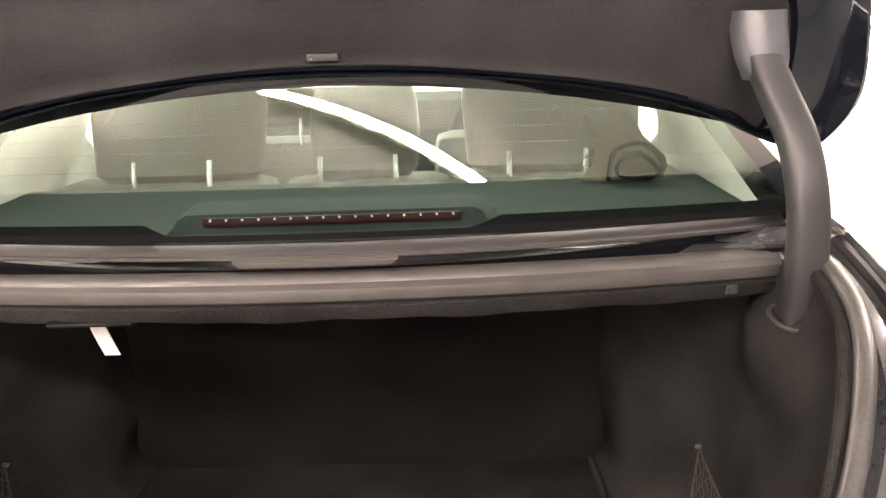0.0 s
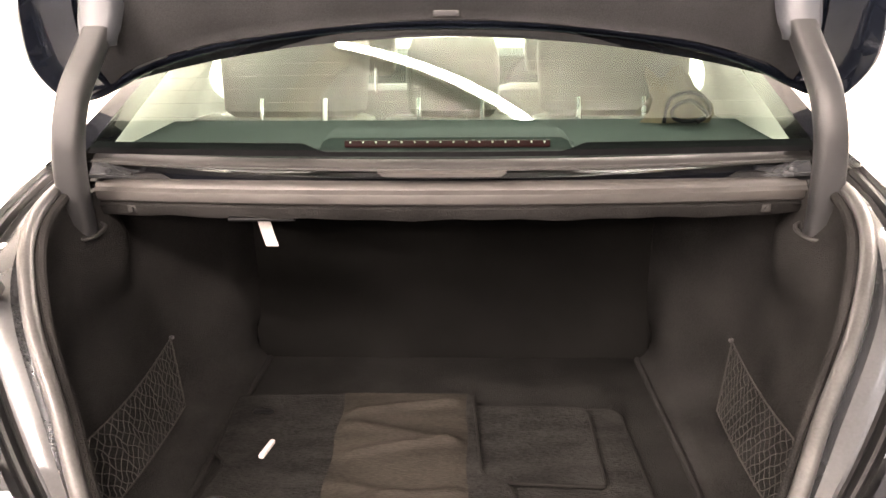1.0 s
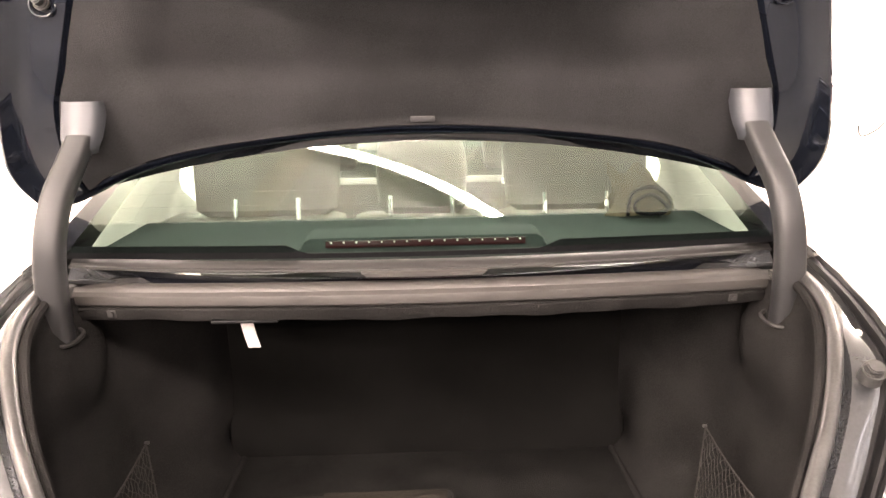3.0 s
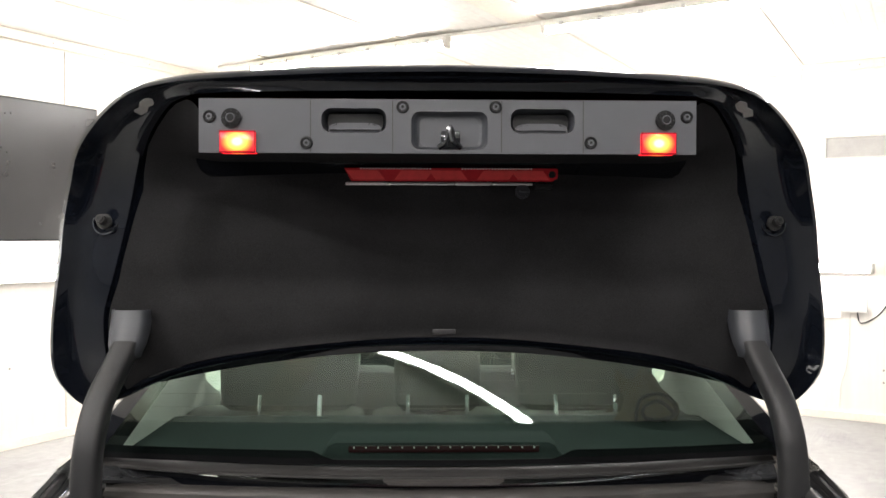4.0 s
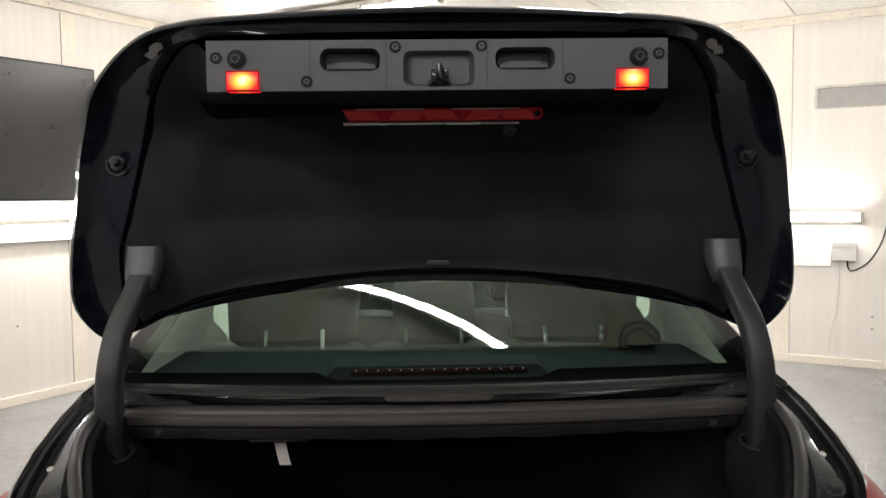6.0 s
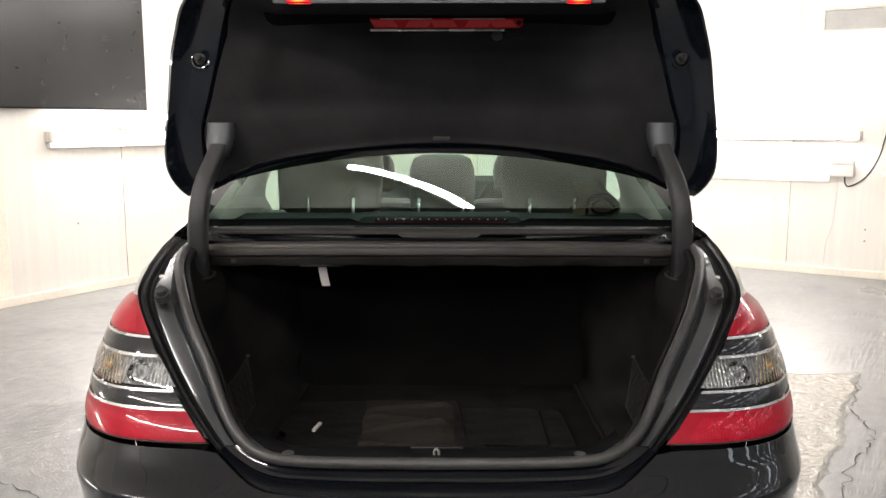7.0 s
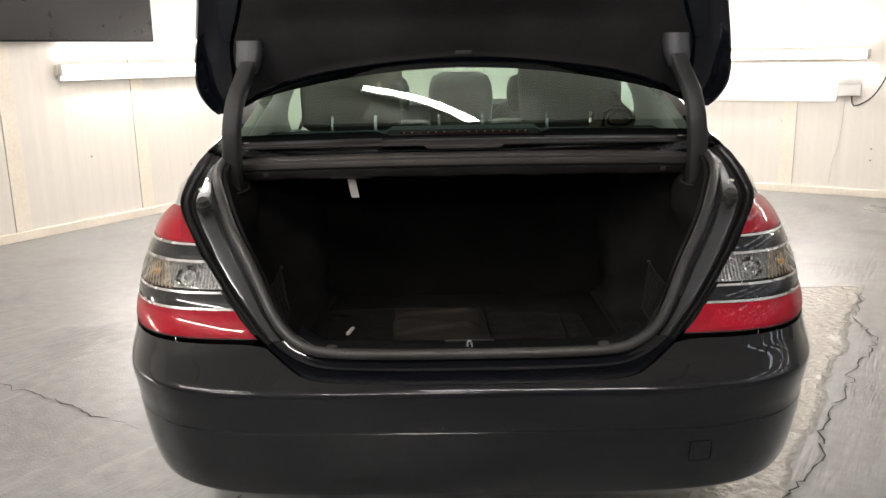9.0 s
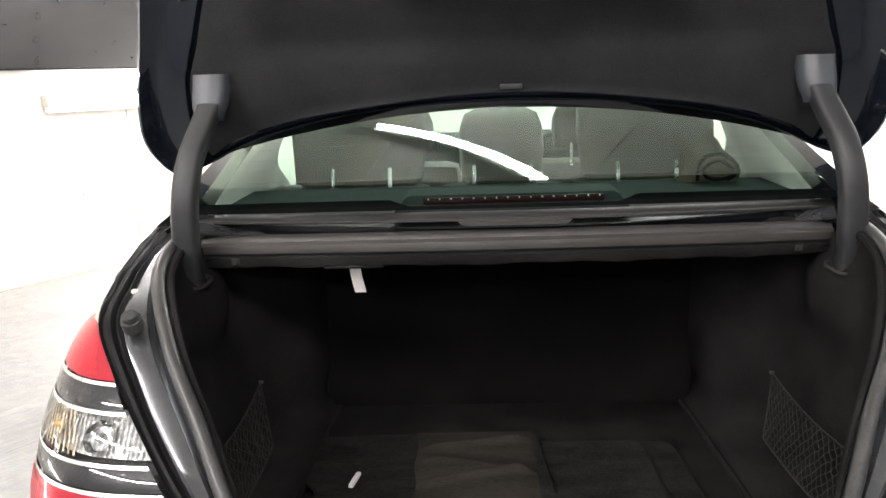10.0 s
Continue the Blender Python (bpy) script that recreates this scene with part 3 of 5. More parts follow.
part("plate", box(-0.3715, 0.3715, -0.012, -0.001, -0.097, 0.079), M_GREY, vent)

jbox = tagged(empty("junction_box"), "white plastic electrical box with a black cable", "electrical box")
in_room(jbox, 5.50, 0, 1.063)
part("body", box(-0.10, 0.10, -0.085, -0.001, -0.085, 0.06, 0.008), M_WHITE, jbox)
part("cover", box(-0.103, 0.103, -0.10, -0.0855, 0.03, 0.09, 0.006), M_WHITE, jbox)
part("cable", tube(spline([(0.02, -0.03, -0.085), (0.03, -0.03, -0.16), (0.07, -0.02, -0.18), (0.20, -0.012, -0.09), (0.30, -0.012, 0.1), (0.35, -0.012, 0.33), (0.40, -0.02, 0.48), (0.45, -0.03, 0.585)], 30), 0.006), M_BLACK, jbox, "thin black cable")
part("wire", tube(spline([(-0.04, -0.003, -0.085), (-0.05, -0.003, -0.4), (-0.07, -0.003, -0.6), (-0.11, -0.003, -0.75), (-0.12, -0.003, -0.95)], 16), 0.003, 5), M_DIRTY, jbox)


def wall_shelf(x0, x1, z):
    s = empty("wall_shelf")
    in_room(s, (x0 + x1) / 2, 0, z)
    h = (x1 - x0) / 2
    part("board", box(-h, h, -0.22, -0.001, -0.022, 0.0, 0.003), M_WHITE, s)
    part("batten", box(-h + 0.005, h - 0.02, -0.02, -0.001, -0.11, -0.0225, 0.003), M_STRIP, s)
    return tagged(s, "white board shelf on the wall", "shelf", "shelves on the wall")


wall_shelf(5.81, 6.9, 1.6)
wall_shelf(5.85, 6.9, 1.019)
dev = tagged(empty("black_device"), "small black electronic box on the upper shelf", "device")
in_room(dev, 6.05, -0.11, 1.601)
part("case", box(-0.2, 0.2, -0.07, 0.07, 0, 0.07, 0.006), M_BLACK, dev)
part("knob", shifted(disc(0.012, 0.02), pose(-0.17, 0, 0.07)), M_BLACK, dev)
part("knob", shifted(disc(0.012, 0.02), pose(-0.05, 0, 0.07)), M_BLACK, dev)
pot = tagged(empty("small_plant"), "little green plant in a brown pot on the shelf", "plant")
in_room(pot, 6.11, -0.11, 1.020)
part("pot", shifted(disc(0.045, 0.07, 20, 0.006), pose(0, 0, 0)), M_BROWN, pot)
rnd = random.Random(4)
leaves = bmesh.new()
for i in range(70):
    a, e, r = rnd.uniform(0, 6.28), rnd.uniform(0.1, 1.4), rnd.uniform(0.03, 0.09)
    p = Vector((math.cos(a) * math.cos(e) * r, math.sin(a) * math.cos(e) * r, 0.07 + math.sin(e) * r))
    t, u = Vector((rnd.gauss(0, 1), rnd.gauss(0, 1), rnd.gauss(0, 1))).normalized() * 0.018, Vector((rnd.gauss(0, 1), rnd.gauss(0, 1), rnd.gauss(0, 1))).normalized() * 0.008
    leaves.faces.new([leaves.verts.new(q) for q in (p - t, p + u, p + t, p - u)])
part("leaves", leaves, M_GREEN, pot, smooth=False)
for x in (5.90, 5.97):
    b = tagged(part("bottle", joined(disc(0.02, 0.09, 16, 0.004), shifted(disc(0.01, 0.04, 12), pose(0, 0, 0.09))), M_DIRTY), "small pale plastic bottle on the shelf", "bottle", "bottles on the shelf")
    in_room(b, x, -0.1, 1.020)

# ---- the car: x across, y ahead from its rear end, z up ----
car = tagged(empty("car", 0.005, 0, 0), "black saloon car with its boot lid open", "car")


def table(zs, vs):
    return lambda z: float(np.interp(z, zs, vs))


def smooth_table(zs, vs, soft=5.0):
    """As table, but rounded off between the given heights."""
    fine = np.linspace(zs[0], zs[-1], 240)
    raw = np.interp(fine, zs, vs)
    k = np.exp(-0.5 * (np.arange(-12, 13) / soft) ** 2)
    soft_v = np.convolve(np.pad(raw, 12, mode="reflect", reflect_type="odd"), k / k.sum(), mode="valid")
    return lambda z: float(np.interp(z, fine, soft_v))


# rear profile at the middle, half width and corner sharpness by height
rear_y = smooth_table((0.30, 0.36, 0.385, 0.41, 0.43, 0.45, 0.55, 0.60, 0.64, 0.682, 0.6955, 0.704, 0.738, 0.772, 0.81, 0.882, 0.975, 1.055, 1.10), (0.14, 0.092, 0.058, 0.022, 0.0, -0.009, -0.02, -0.022, -0.021, -0.018, -0.013, 0.003, 0.068, 0.112, 0.145, 0.212, 0.300, 0.375, 0.47), 1.3)
half_w = smooth_table((0.25, 0.36, 0.40, 0.43, 0.45, 0.55, 0.61, 0.70, 0.777, 0.87, 0.98, 1.03, 1.06, 1.10), (0.80, 0.850, 0.882, 0.905, 0.914, 0.935, 0.942, 0.944, 0.942, 0.930, 0.900, 0.868, 0.84, 0.82))
sharp_m = table((0.3, 0.61, 0.777, 1.1), (6.2, 5.8, 8.0, 9.0))


def rear_pt(r, z):
    """A point of the rear end: r from 0 at the middle to 1 at the side, where y is 0.75."""
    y0 = rear_y(z)
    return (half_w(z) * r, y0 + (0.75 - y0) * (1 - max(0.0, 1 - r ** sharp_m(z)) ** 0.4545), z)


def rear_x(y, z):
    y0 = rear_y(z)
    q = min(1.0, max(0.0, (y - y0) / (0.75 - y0)))
    return half_w(z) * (1 - (1 - q) ** 2.2) ** (1 / sharp_m(z))


EDGE = [(0.80, 0.80, 1.158), (0.792, 0.66, 1.132), (0.784, 0.52, 1.10), (0.767, 0.407, 1.055), (0.709, 0.326, 0.975), (0.626, 0.233, 0.882), (0.551, 0.162, 0.81), (0.502, 0.12, 0.77), (0.45, 0.082, 0.738), (0.39, 0.034, 0.714), (0.32, 0.012, 0.7065), (0.145, 0.000, 0.7035), (0.0, -0.001, 0.703)]
GUT = [(0.765, 0.80, 1.152), (0.762, 0.66, 1.128), (0.752, 0.55, 1.10), (0.733, 0.42, 1.060), (0.668, 0.320, 0.968), (0.59, 0.228, 0.877), (0.519, 0.160, 0.806), (0.474, 0.122, 0.768), (0.425, 0.094, 0.744), (0.38, 0.076, 0.731), (0.32, 0.066, 0.725), (0.145, 0.060, 0.721), (0.0, 0.060, 0.721)]
SEAL = [(0.727, 0.74, 1.146), (0.728, 0.66, 1.134), (0.718, 0.57, 1.114), (0.683, 0.465, 1.082), (0.628, 0.358, 1.003), (0.555, 0.262, 0.91), (0.497, 0.18, 0.826), (0.452, 0.132, 0.782), (0.40, 0.104, 0.757), (0.34, 0.09, 0.747), (0.2, 0.085, 0.743), (0.0, 0.084, 0.742)]
NE = 61
edge_c, gut_c, seal_c = spline(EDGE, NE), spline(GUT, NE), spline(SEAL, NE)


def both(half):
    """A half curve from the top down to the middle, carried on over the other side."""
    return [(-x, y, z) for x, y, z in half] + [(x, y, z) for x, y, z in half[-2::-1]]


def edge_z(x):
    """Height of the bumper's upper edge below the boot opening."""
    e = [(p[0], p[2]) for p in edge_c if p[2] < 0.7725]
    e.sort()
    return float(np.interp(abs(x), [p[0] for p in e], [p[1] for p in e])) + 0.006 * min(1.0, max(0.0, (abs(x) - 0.49) / 0.05))


def bumper_mesh():
    rows = []
    rs = [math.sin(a) for a in np.linspace(0, math.pi / 2, 44)]
    rs = [-r for r in rs[:0:-1]] + rs
    levels = (0.362, 0.368, 0.38, 0.395, 0.41, 0.422, 0.430, 0.436, 0.45, 0.49, 0.54, 0.57, 0.586, 0.5905, 0.592, 0.5945, 0.596, 0.602, 0.612, 0.625, 0.64, 0.652, 0.665, 0.675, 0.683, 0.688, 0.692, 0.695, 0.698)
    for i, z in enumerate(levels):
        row = []
        for r in rs:
            zz = z
            x, y, _ = rear_pt(abs(r), zz)
            if i == 0:
                y += 0.14 * (1 - abs(r) ** 6) + 0.02
                x -= 0.03
            if z < 0.5925:
                y -= 0.0024 if z < 0.591 else 0.0019
            if abs(z - 0.430) < 1e-6:
                y -= 0.003
            row.append((math.copysign(x, r), y, zz))
        rows.append(row)
    for t in (0.1, 0.2, 0.3, 0.4, 0.5, 0.6, 0.7, 0.8, 0.9, 0.96, 1.0):
        row = []
        for r in rs:
            z = 0.698 + (edge_z(half_w(0.74) * r) - 0.698) * t
            x, y, _ = rear_pt(abs(r), z)
            row.append((math.copysign(x, r), y, z))
        rows.append(row)
    last = [(x, y + 0.02 if abs(x) < 0.6 else y + 0.004, z - 0.006) for x, y, z in rows[-1]]
    return lofted(rows + [last])


part("bumper", bumper_mesh(), M_PAINT, car, "glossy black painted rear bumper", sharp=50)
part("underbody", box(-0.70, 0.70, 0.75, 4.6, 0.24, 0.42, 0.03), M_BLACK, car)


def on_bumper(x, z, proud=0.0):
    y = rear_pt(min(0.999, abs(x) / half_w(z)), z)[1]
    return (x, y - proud, z)


part("tow_cover", lofted([[on_bumper(x, z, 0.0036) for x in np.linspace(0.505, 0.553, 5)] for z in np.linspace(0.512, 0.558, 5)]), M_PAINT, car, "small square towing eye cover")
outline = [(p.x, p.y) for p in rounded([(0.502, 0.509), (0.556, 0.509), (0.556, 0.561), (0.502, 0.561)], 0.010)]
part("cover_gap", tube([on_bumper(x, z, 0.0028) for x, z in outline], 0.0016, 5, closed=True), M_BLACK, car)

# trim strip and gutter round the opening
e_full, g_full, s_full = both(edge_c), both(gut_c), both(seal_c)


def between(a, b, t, dy=0.0, dz=0.0):
    return [tuple(p[i] * (1 - t) + q[i] * t + (0, dy, dz)[i] for i in range(3)) for p, q in zip(a, b)]


rows_e = [e_full, between(e_full, g_full, 0.12, 0.006, -0.006), between(e_full, g_full, 0.3, 0.003, -0.003), between(e_full, g_full, 0.5, 0.004, -0.004), between(e_full, g_full, 0.62, 0.014, -0.012), between(e_full, g_full, 0.8, 0.010, -0.008), between(e_full, g_full, 1.0, 0.012, -0.012)]
rows_s = [e_full, between(e_full, g_full, 0.08, 0.003, -0.001), between(e_full, g_full, 0.5, 0.006, -0.006), between(e_full, g_full, 1.0, 0.012, -0.012)]
rows_g = [between(g_full, s_full, 0.0, 0.012, -0.012), between(g_full, s_full, 0.15, 0.010, -0.010), between(g_full, s_full, 0.62, 0.013, -0.014), between(g_full, s_full, 0.74, 0.024, -0.024), between(g_full, s_full, 0.85, 0.018, -0.018), between(g_full, s_full, 1.12, 0.012, -0.012)]
turn = next(i for i, p in enumerate(e_full) if p[2] < 0.765)
last = len(e_full) - 1 - turn
for a, b in ((0, turn), (last, len(e_full) - 1)):
    part("edge_strip", lofted([r[a:b + 1] for r in rows_e]), M_EDGE, car, "black rubber edge of the boot opening")
    part("gutter", lofted([r[a:b + 1] for r in rows_g]), M_GUTTER, car, "dark painted metal gutter of the boot opening")
part("sill_edge", lofted([r[turn:last + 1] for r in rows_s]), M_PAINT, car, "glossy black lower edge of the boot opening")
rows_w = [between(g_full, s_full, t, 0.012, dz) for t, dz in ((0.0, -0.012), (0.4, -0.014), (0.7, -0.016), (0.9, -0.012), (1.12, -0.012))]
part("sill_gutter", lofted([r[turn:last + 1] for r in rows_w]), M_PAINT, car, "glossy black gutter below the seal")
part("boot_seal", tube([(x * 0.990, y + 0.006, z + 0.001) for x, y, z in s_full], 0.0130, 12), M_RUBBER, car, "round grey rubber seal")
part("seal_lip", tube([(x * 0.966, y + 0.020, z - 0.006) for x, y, z in s_full], 0.0095, 8), M_CARPET, car)
for s in (-1, 1):
    st = part("bump_stop", joined(shifted(disc(0.019, 0.03, 20, 0.004), pose(0, 0, 0)), shifted(disc(0.014, 0.008, 20, 0.002), pose(0, 0, 0.03))), M_RUBBER, car, "round grey-black rubber stop")
    st.matrix_basis = pose(s * 0.700, 0.405, 1.045, 32, 0, 0)
    sc = part("screw", disc(0.008, 0.004, 14, 0.001), M_DIRTY, car)
    sc.matrix_basis = pose(s * 0.747, 0.532, 1.080, 20, 0, 0)


# ---- tail lamps ----
def lamp_inner(z):
    """Where the lamp begins at that height, beside the opening's edge."""
    e = sorted((p[2], p[0]) for p in edge_c)
    return float(np.interp(z, [p[0] for p in e], [p[1] for p in e])) + 0.003


def lamp_point(z, u, proud=0.0):
    """A point of the lamp's face: u from 0 beside the opening to 1 on the car's side."""
    xi = lamp_inner(z)
    end = float(np.interp(z, (0.777, 0.9, 1.0, 1.04, 1.06), (0.62, 0.62, 0.60, 0.54, 0.47)))
    xo = rear_x(end, z)
    a = u * math.pi / 2
    r = (xi + (xo - xi) * math.sin(a) ** 0.9) / half_w(z)
    x, y, _ = rear_pt(min(r, 0.9999), z)
    y = min(y, end)
    bulge = 0.012 * math.sin(math.pi * min(1, u)) * math.sin(math.pi * (z - 0.76) / 0.31)
    return (x + (bulge + proud) * math.sin(a), y - (bulge + proud) * math.cos(a), z)


def lamp_band(z0, z1, u0=0.0, u1=1.0, proud=0.0, nz=6, crown=None):
    """A strip of the lamp's face; crown (from, to, height) lets it swell between two heights."""
    n = 22 if u1 - u0 > 0.1 else 3
    rows = []
    for z in np.linspace(z0, z1, nz):
        swell = crown[2] * (1 - ((2 * z - crown[0] - crown[1]) / (crown[1] - crown[0])) ** 2) if crown else 0.0
        rows.append([lamp_point(z, u, proud + swell) for u in np.linspace(u0, u1, n)])
    return lofted(rows)


def side_of(bm, s):
    return bm if s > 0 else mirror_x(bm)


def lamp_spot(z, u, proud=0.0):
    """A place on the lamp's face and the direction in which it looks there."""
    rows = [lamp_point(z + dz, min(1.0, u + du), proud) for dz, du in ((0, 0), (0, 0.02), (0.01, 0))]
    a, b, c = (Vector(p) for p in rows)
    n = (b - a).cross(c - a).normalized()
    if n.y > 0:
        n = -n
    return a, n


def bulb_bowl(z, u, r, depth, s, parent, bulb):
    """A faceted bright reflector bowl with a small bulb in the middle."""
    p, n = lamp_spot(z, u, -0.006)
    m = Matrix.Translation(p) @ n.to_track_quat("Z", "Y").to_matrix().to_4x4()
    rows = []
    for k, d in ((1.0, 0.0), (0.97, -0.10), (0.85, -0.42), (0.66, -0.70), (0.42, -0.90), (0.16, -1.0)):
        rows.append([(r * k * (1.0 + 0.05 * (i % 2)) * math.cos(2 * math.pi * i / 16), r * k * (1.0 + 0.05 * (i % 2)) * math.sin(2 * math.pi * i / 16), depth * d) for i in range(16)])
    bowl = part("reflector_bowl", side_of(shifted(lofted(rows, close_v=True), m), s), M_BOWL, parent, "bright faceted reflector", sharp=10)
    dome = bmesh.new()
    bmesh.ops.create_uvsphere(dome, u_segments=12, v_segments=8, radius=r * 0.34)
    for v in dome.verts:
        v.co.z *= 1.5
    part("bulb", side_of(shifted(dome, m @ Matrix.Translation((0, 0, -depth * 0.45))), s), bulb, parent)
    return bowl


BANDS = [("lens", 0.779, 0.833, M_RED, "red plastic lens"), ("lens", 0.840, 0.867, M_SMOKE, "smoky grey lens"), ("lens", 0.937, 0.967, M_SMOKE, "smoky grey lens"), ("lens", 0.974, 1.057, M_RED, "red plastic lens")]
for s in (-1, 1):
    tl = part("tail_lamp", side_of(lamp_band(0.777, 1.058, proud=-0.030, nz=14), s), M_BLACK, car, "banded red and smoky tail lamp")
    for nm, z0, z1, mt, lb in BANDS:
        part(nm, side_of(lamp_band(z0, z1, nz=12, crown=(z0, z1, 0.055 * (z1 - z0))), s), mt, tl, lb)
    for z in (0.8365, 0.8700, 0.9340, 0.9705):
        part("chrome_line", side_of(lamp_band(z - 0.0025, z + 0.0025, proud=0.0022, nz=3), s), M_LINE, tl, "silver line between the lenses")
    # the clear band: bright backing, two bowls, upright ribs towards the side, and a clear cover
    part("backing", side_of(lamp_band(0.872, 0.933, proud=-0.020), s), M_CLEAR, tl, "silver reflector backing")
    bulb_bowl(0.902, 0.15, 0.029, 0.018, s, tl, M_CLEAR)
    bulb_bowl(0.902, 0.40, 0.027, 0.014, s, tl, M_AMBER)
    for i in range(24):
        u = 0.27 + i * 0.030
        amber = i < 10
        part("rib", side_of(lamp_band(0.874, 0.930, u, u + (0.012 if amber else 0.016), -0.005 if amber else -0.010, 2), s), M_AMBER_RIB if amber else M_CLEAR, tl)
    part("divider", side_of(lamp_band(0.8995, 0.9035, 0.50, 0.98, -0.008, 2), s), M_LINE, tl)
    cover = part("clear_cover", side_of(lamp_band(0.873, 0.931, nz=12, crown=(0.873, 0.931, 0.0032)), s), M_COVER, tl, "clear plastic cover")
    cover.visible_shadow = False
    for z0, z1, u0, u1, c0, c1 in ((0.786, 0.824, 0.05, 0.62, 0.779, 0.833), (0.980, 1.026, 0.10, 0.50, 0.974, 1.057)):
        part("reflector_insert", side_of(lamp_band(z0, z1, u0, u1, 0.0012, 10, (c0, c1, 0.055 * (c1 - c0))), s), M_INSERT, tl, "brighter red field inside the lens")
    part("lamp_gap", side_of(lamp_band(0.7765, 0.7785, proud=0.001, nz=2), s), M_DARK, tl)


# ---- body shell ----
def quarter(s):
    """Rear wing: from the lamp and the opening's edge round to the side."""
    zs = list(np.linspace(0.36, 1.05, 15))
    rows = []
    for z in zs:
        start = 0.75 if z < 0.776 else float(np.interp(z, (0.777, 0.9, 1.0, 1.04, 1.06), (0.61, 0.61, 0.59, 0.53, 0.46)))
        row = []
        for t in np.linspace(0, 1, 9):
            y = start + (1.6 - start) * t
            x = rear_x(min(y, 0.7499), z) + (0.008 * min(1, max(0, (y - 0.75) / 0.4)) if y > 0.75 else 0)
            row.append((s * x, y, z))
        rows.append(row)
    up = spline([(0.767, 0.407, 1.057), (0.784, 0.52, 1.103), (0.792, 0.66, 1.135), (0.80, 0.80, 1.161), (0.80, 1.1, 1.16), (0.80, 1.6, 1.12)], 9)
    mid = [(p[0] * 0.55 + abs(q[0]) * 0.45 + 0.012, p[1] * 0.5 + q[1] * 0.5, max(q[2], p[2] * 0.6 + q[2] * 0.4)) for p, q in zip(up, rows[-1])]
    rows.append([(s * x, y, z) for x, y, z in mid])
    rows.append([(s * x, y, z) for x, y, z in up])
    return lofted(rows)


for s in (-1, 1):
    part("rear_wing", quarter(s), M_PAINT, car, "glossy black rear wing", sharp=60)


def side_shell(s):
    ys = np.linspace(1.6, 5.0, 24)
    rows = []
    for z, w in ((0.28, 0.85), (0.4, 0.90), (0.55, 0.925), (0.7, 0.94), (0.85, 0.935), (0.98, 0.905), (1.03, 0.85)):
        row = []
        for y in ys:
            q = max(0.0, (y - 4.2) / 0.8)
            k = (1 - q ** 3) ** 0.5 if q < 1 else 0.0
            drop = -0.22 * max(0, (y - 3.7) / 1.3) ** 1.5 * max(0.0, (z - 0.7) / 0.33)
            row.append((s * w * max(k, 0.35), y, z + drop))
        rows.append(row)
    return lofted(rows)


for s in (-1, 1):
    part("side_panel", side_shell(s), M_PAINT, car, "glossy black side of the car", sharp=60)
part("bonnet", lofted([[(x * 0.85 * max(0.35, (1 - max(0, (y - 4.2) / 0.8) ** 3) ** 0.5), y, 1.03 - 0.22 * max(0, (y - 3.7) / 1.3) ** 1.5 + 0.03 * (1 - x * x)) for x in np.linspace(-1, 1, 15)] for y in np.linspace(3.6, 5.0, 14)]), M_PAINT, car, "black bonnet")
part("front_bumper", lofted([[(x * 0.32 * k, 5.0 + 0.03 * (1 - x * x), z) for x in np.linspace(-1, 1, 9)] for z, k in ((0.25, 1.0), (0.5, 1.0), (0.81, 0.95))]), M_PAINT, car)


def wheel(x, y):
    w = part("wheel", shifted(disc(0.335, 0.24, 40, 0.03), pose(0, 0, -0.12)), M_TYRE, car, "black tyre on a silver alloy rim")
    sgn = 1 if x > 0 else -1
    w.matrix_basis = pose(x, y, 0.335, 0, 90 * sgn, 0)
    part("rim", shifted(disc(0.235, 0.012, 40, 0.004), pose(0, 0, 0.118)), M_RIM, w)
    for i in range(5):
        part("spoke", shifted(box(0.04, 0.22, -0.025, 0.025, 0.13, 0.145, 0.004), pose(0, 0, 0, 0, 0, 72 * i)), M_RIM, w)
    return w


for x in (-0.80, 0.80):
    for y in (1.13, 4.17):
        wheel(x, y)

# roof, pillars, glass
ROOF_Y0, ROOF_Y1 = 1.56, 3.05


def win_pt(u, v):
    """The rear window: u from -1 to 1 across, v from 0 at its foot to 1 at the roof."""
    w = 0.735 - 0.145 * v
    x = w * u
    y = 0.672 + 0.893 * v + 0.165 * (u * u) * (1 - v) + 0.09 * u * u * v
    z = 1.197 + 0.345 * v + 0.018 * math.sin(math.pi * v) - 0.012 * u * u + 0.012 * (1 - u * u)
    return x, y, z


glass_bm = lofted([[win_pt(u, v) for u in np.linspace(-0.985, 0.985, 25)] for v in np.linspace(0.012, 0.985, 16)])
if sum(f.normal.z for f in glass_bm.faces) < 0:
    bmesh.ops.reverse_faces(glass_bm, faces=glass_bm.faces[:])
glass = part("rear_window", glass_bm, M_GLASS, car, "green tinted heated rear window")
glass.visible_shadow = False
border = [[win_pt(u, v * (0.35 + 0.65 * min(1.0, max(0.0, (abs(u) - 0.30) / 0.06)))) for u in np.linspace(-0.985, 0.985, 61)] for v in (0.0, 0.015, 0.03, 0.043)]
border = [[(x, y + 0.002, z - 0.005) for x, y, z in r] for r in border]
part("window_border", lofted(border), M_PRINT, glass, "black printed border of the glass")
for i in range(15):
    v = 0.13 + i * 0.055
    path = [win_pt(u, v) for u in np.linspace(-0.93, 0.93, 21)]
    w = part("heating_wire", lofted([[(x, y, z - 0.003) for x, y, z in path], [(x, y + 0.0007, z - 0.0028) for x, y, z in path]]), M_BROWN, glass)
    w.visible_shadow = False
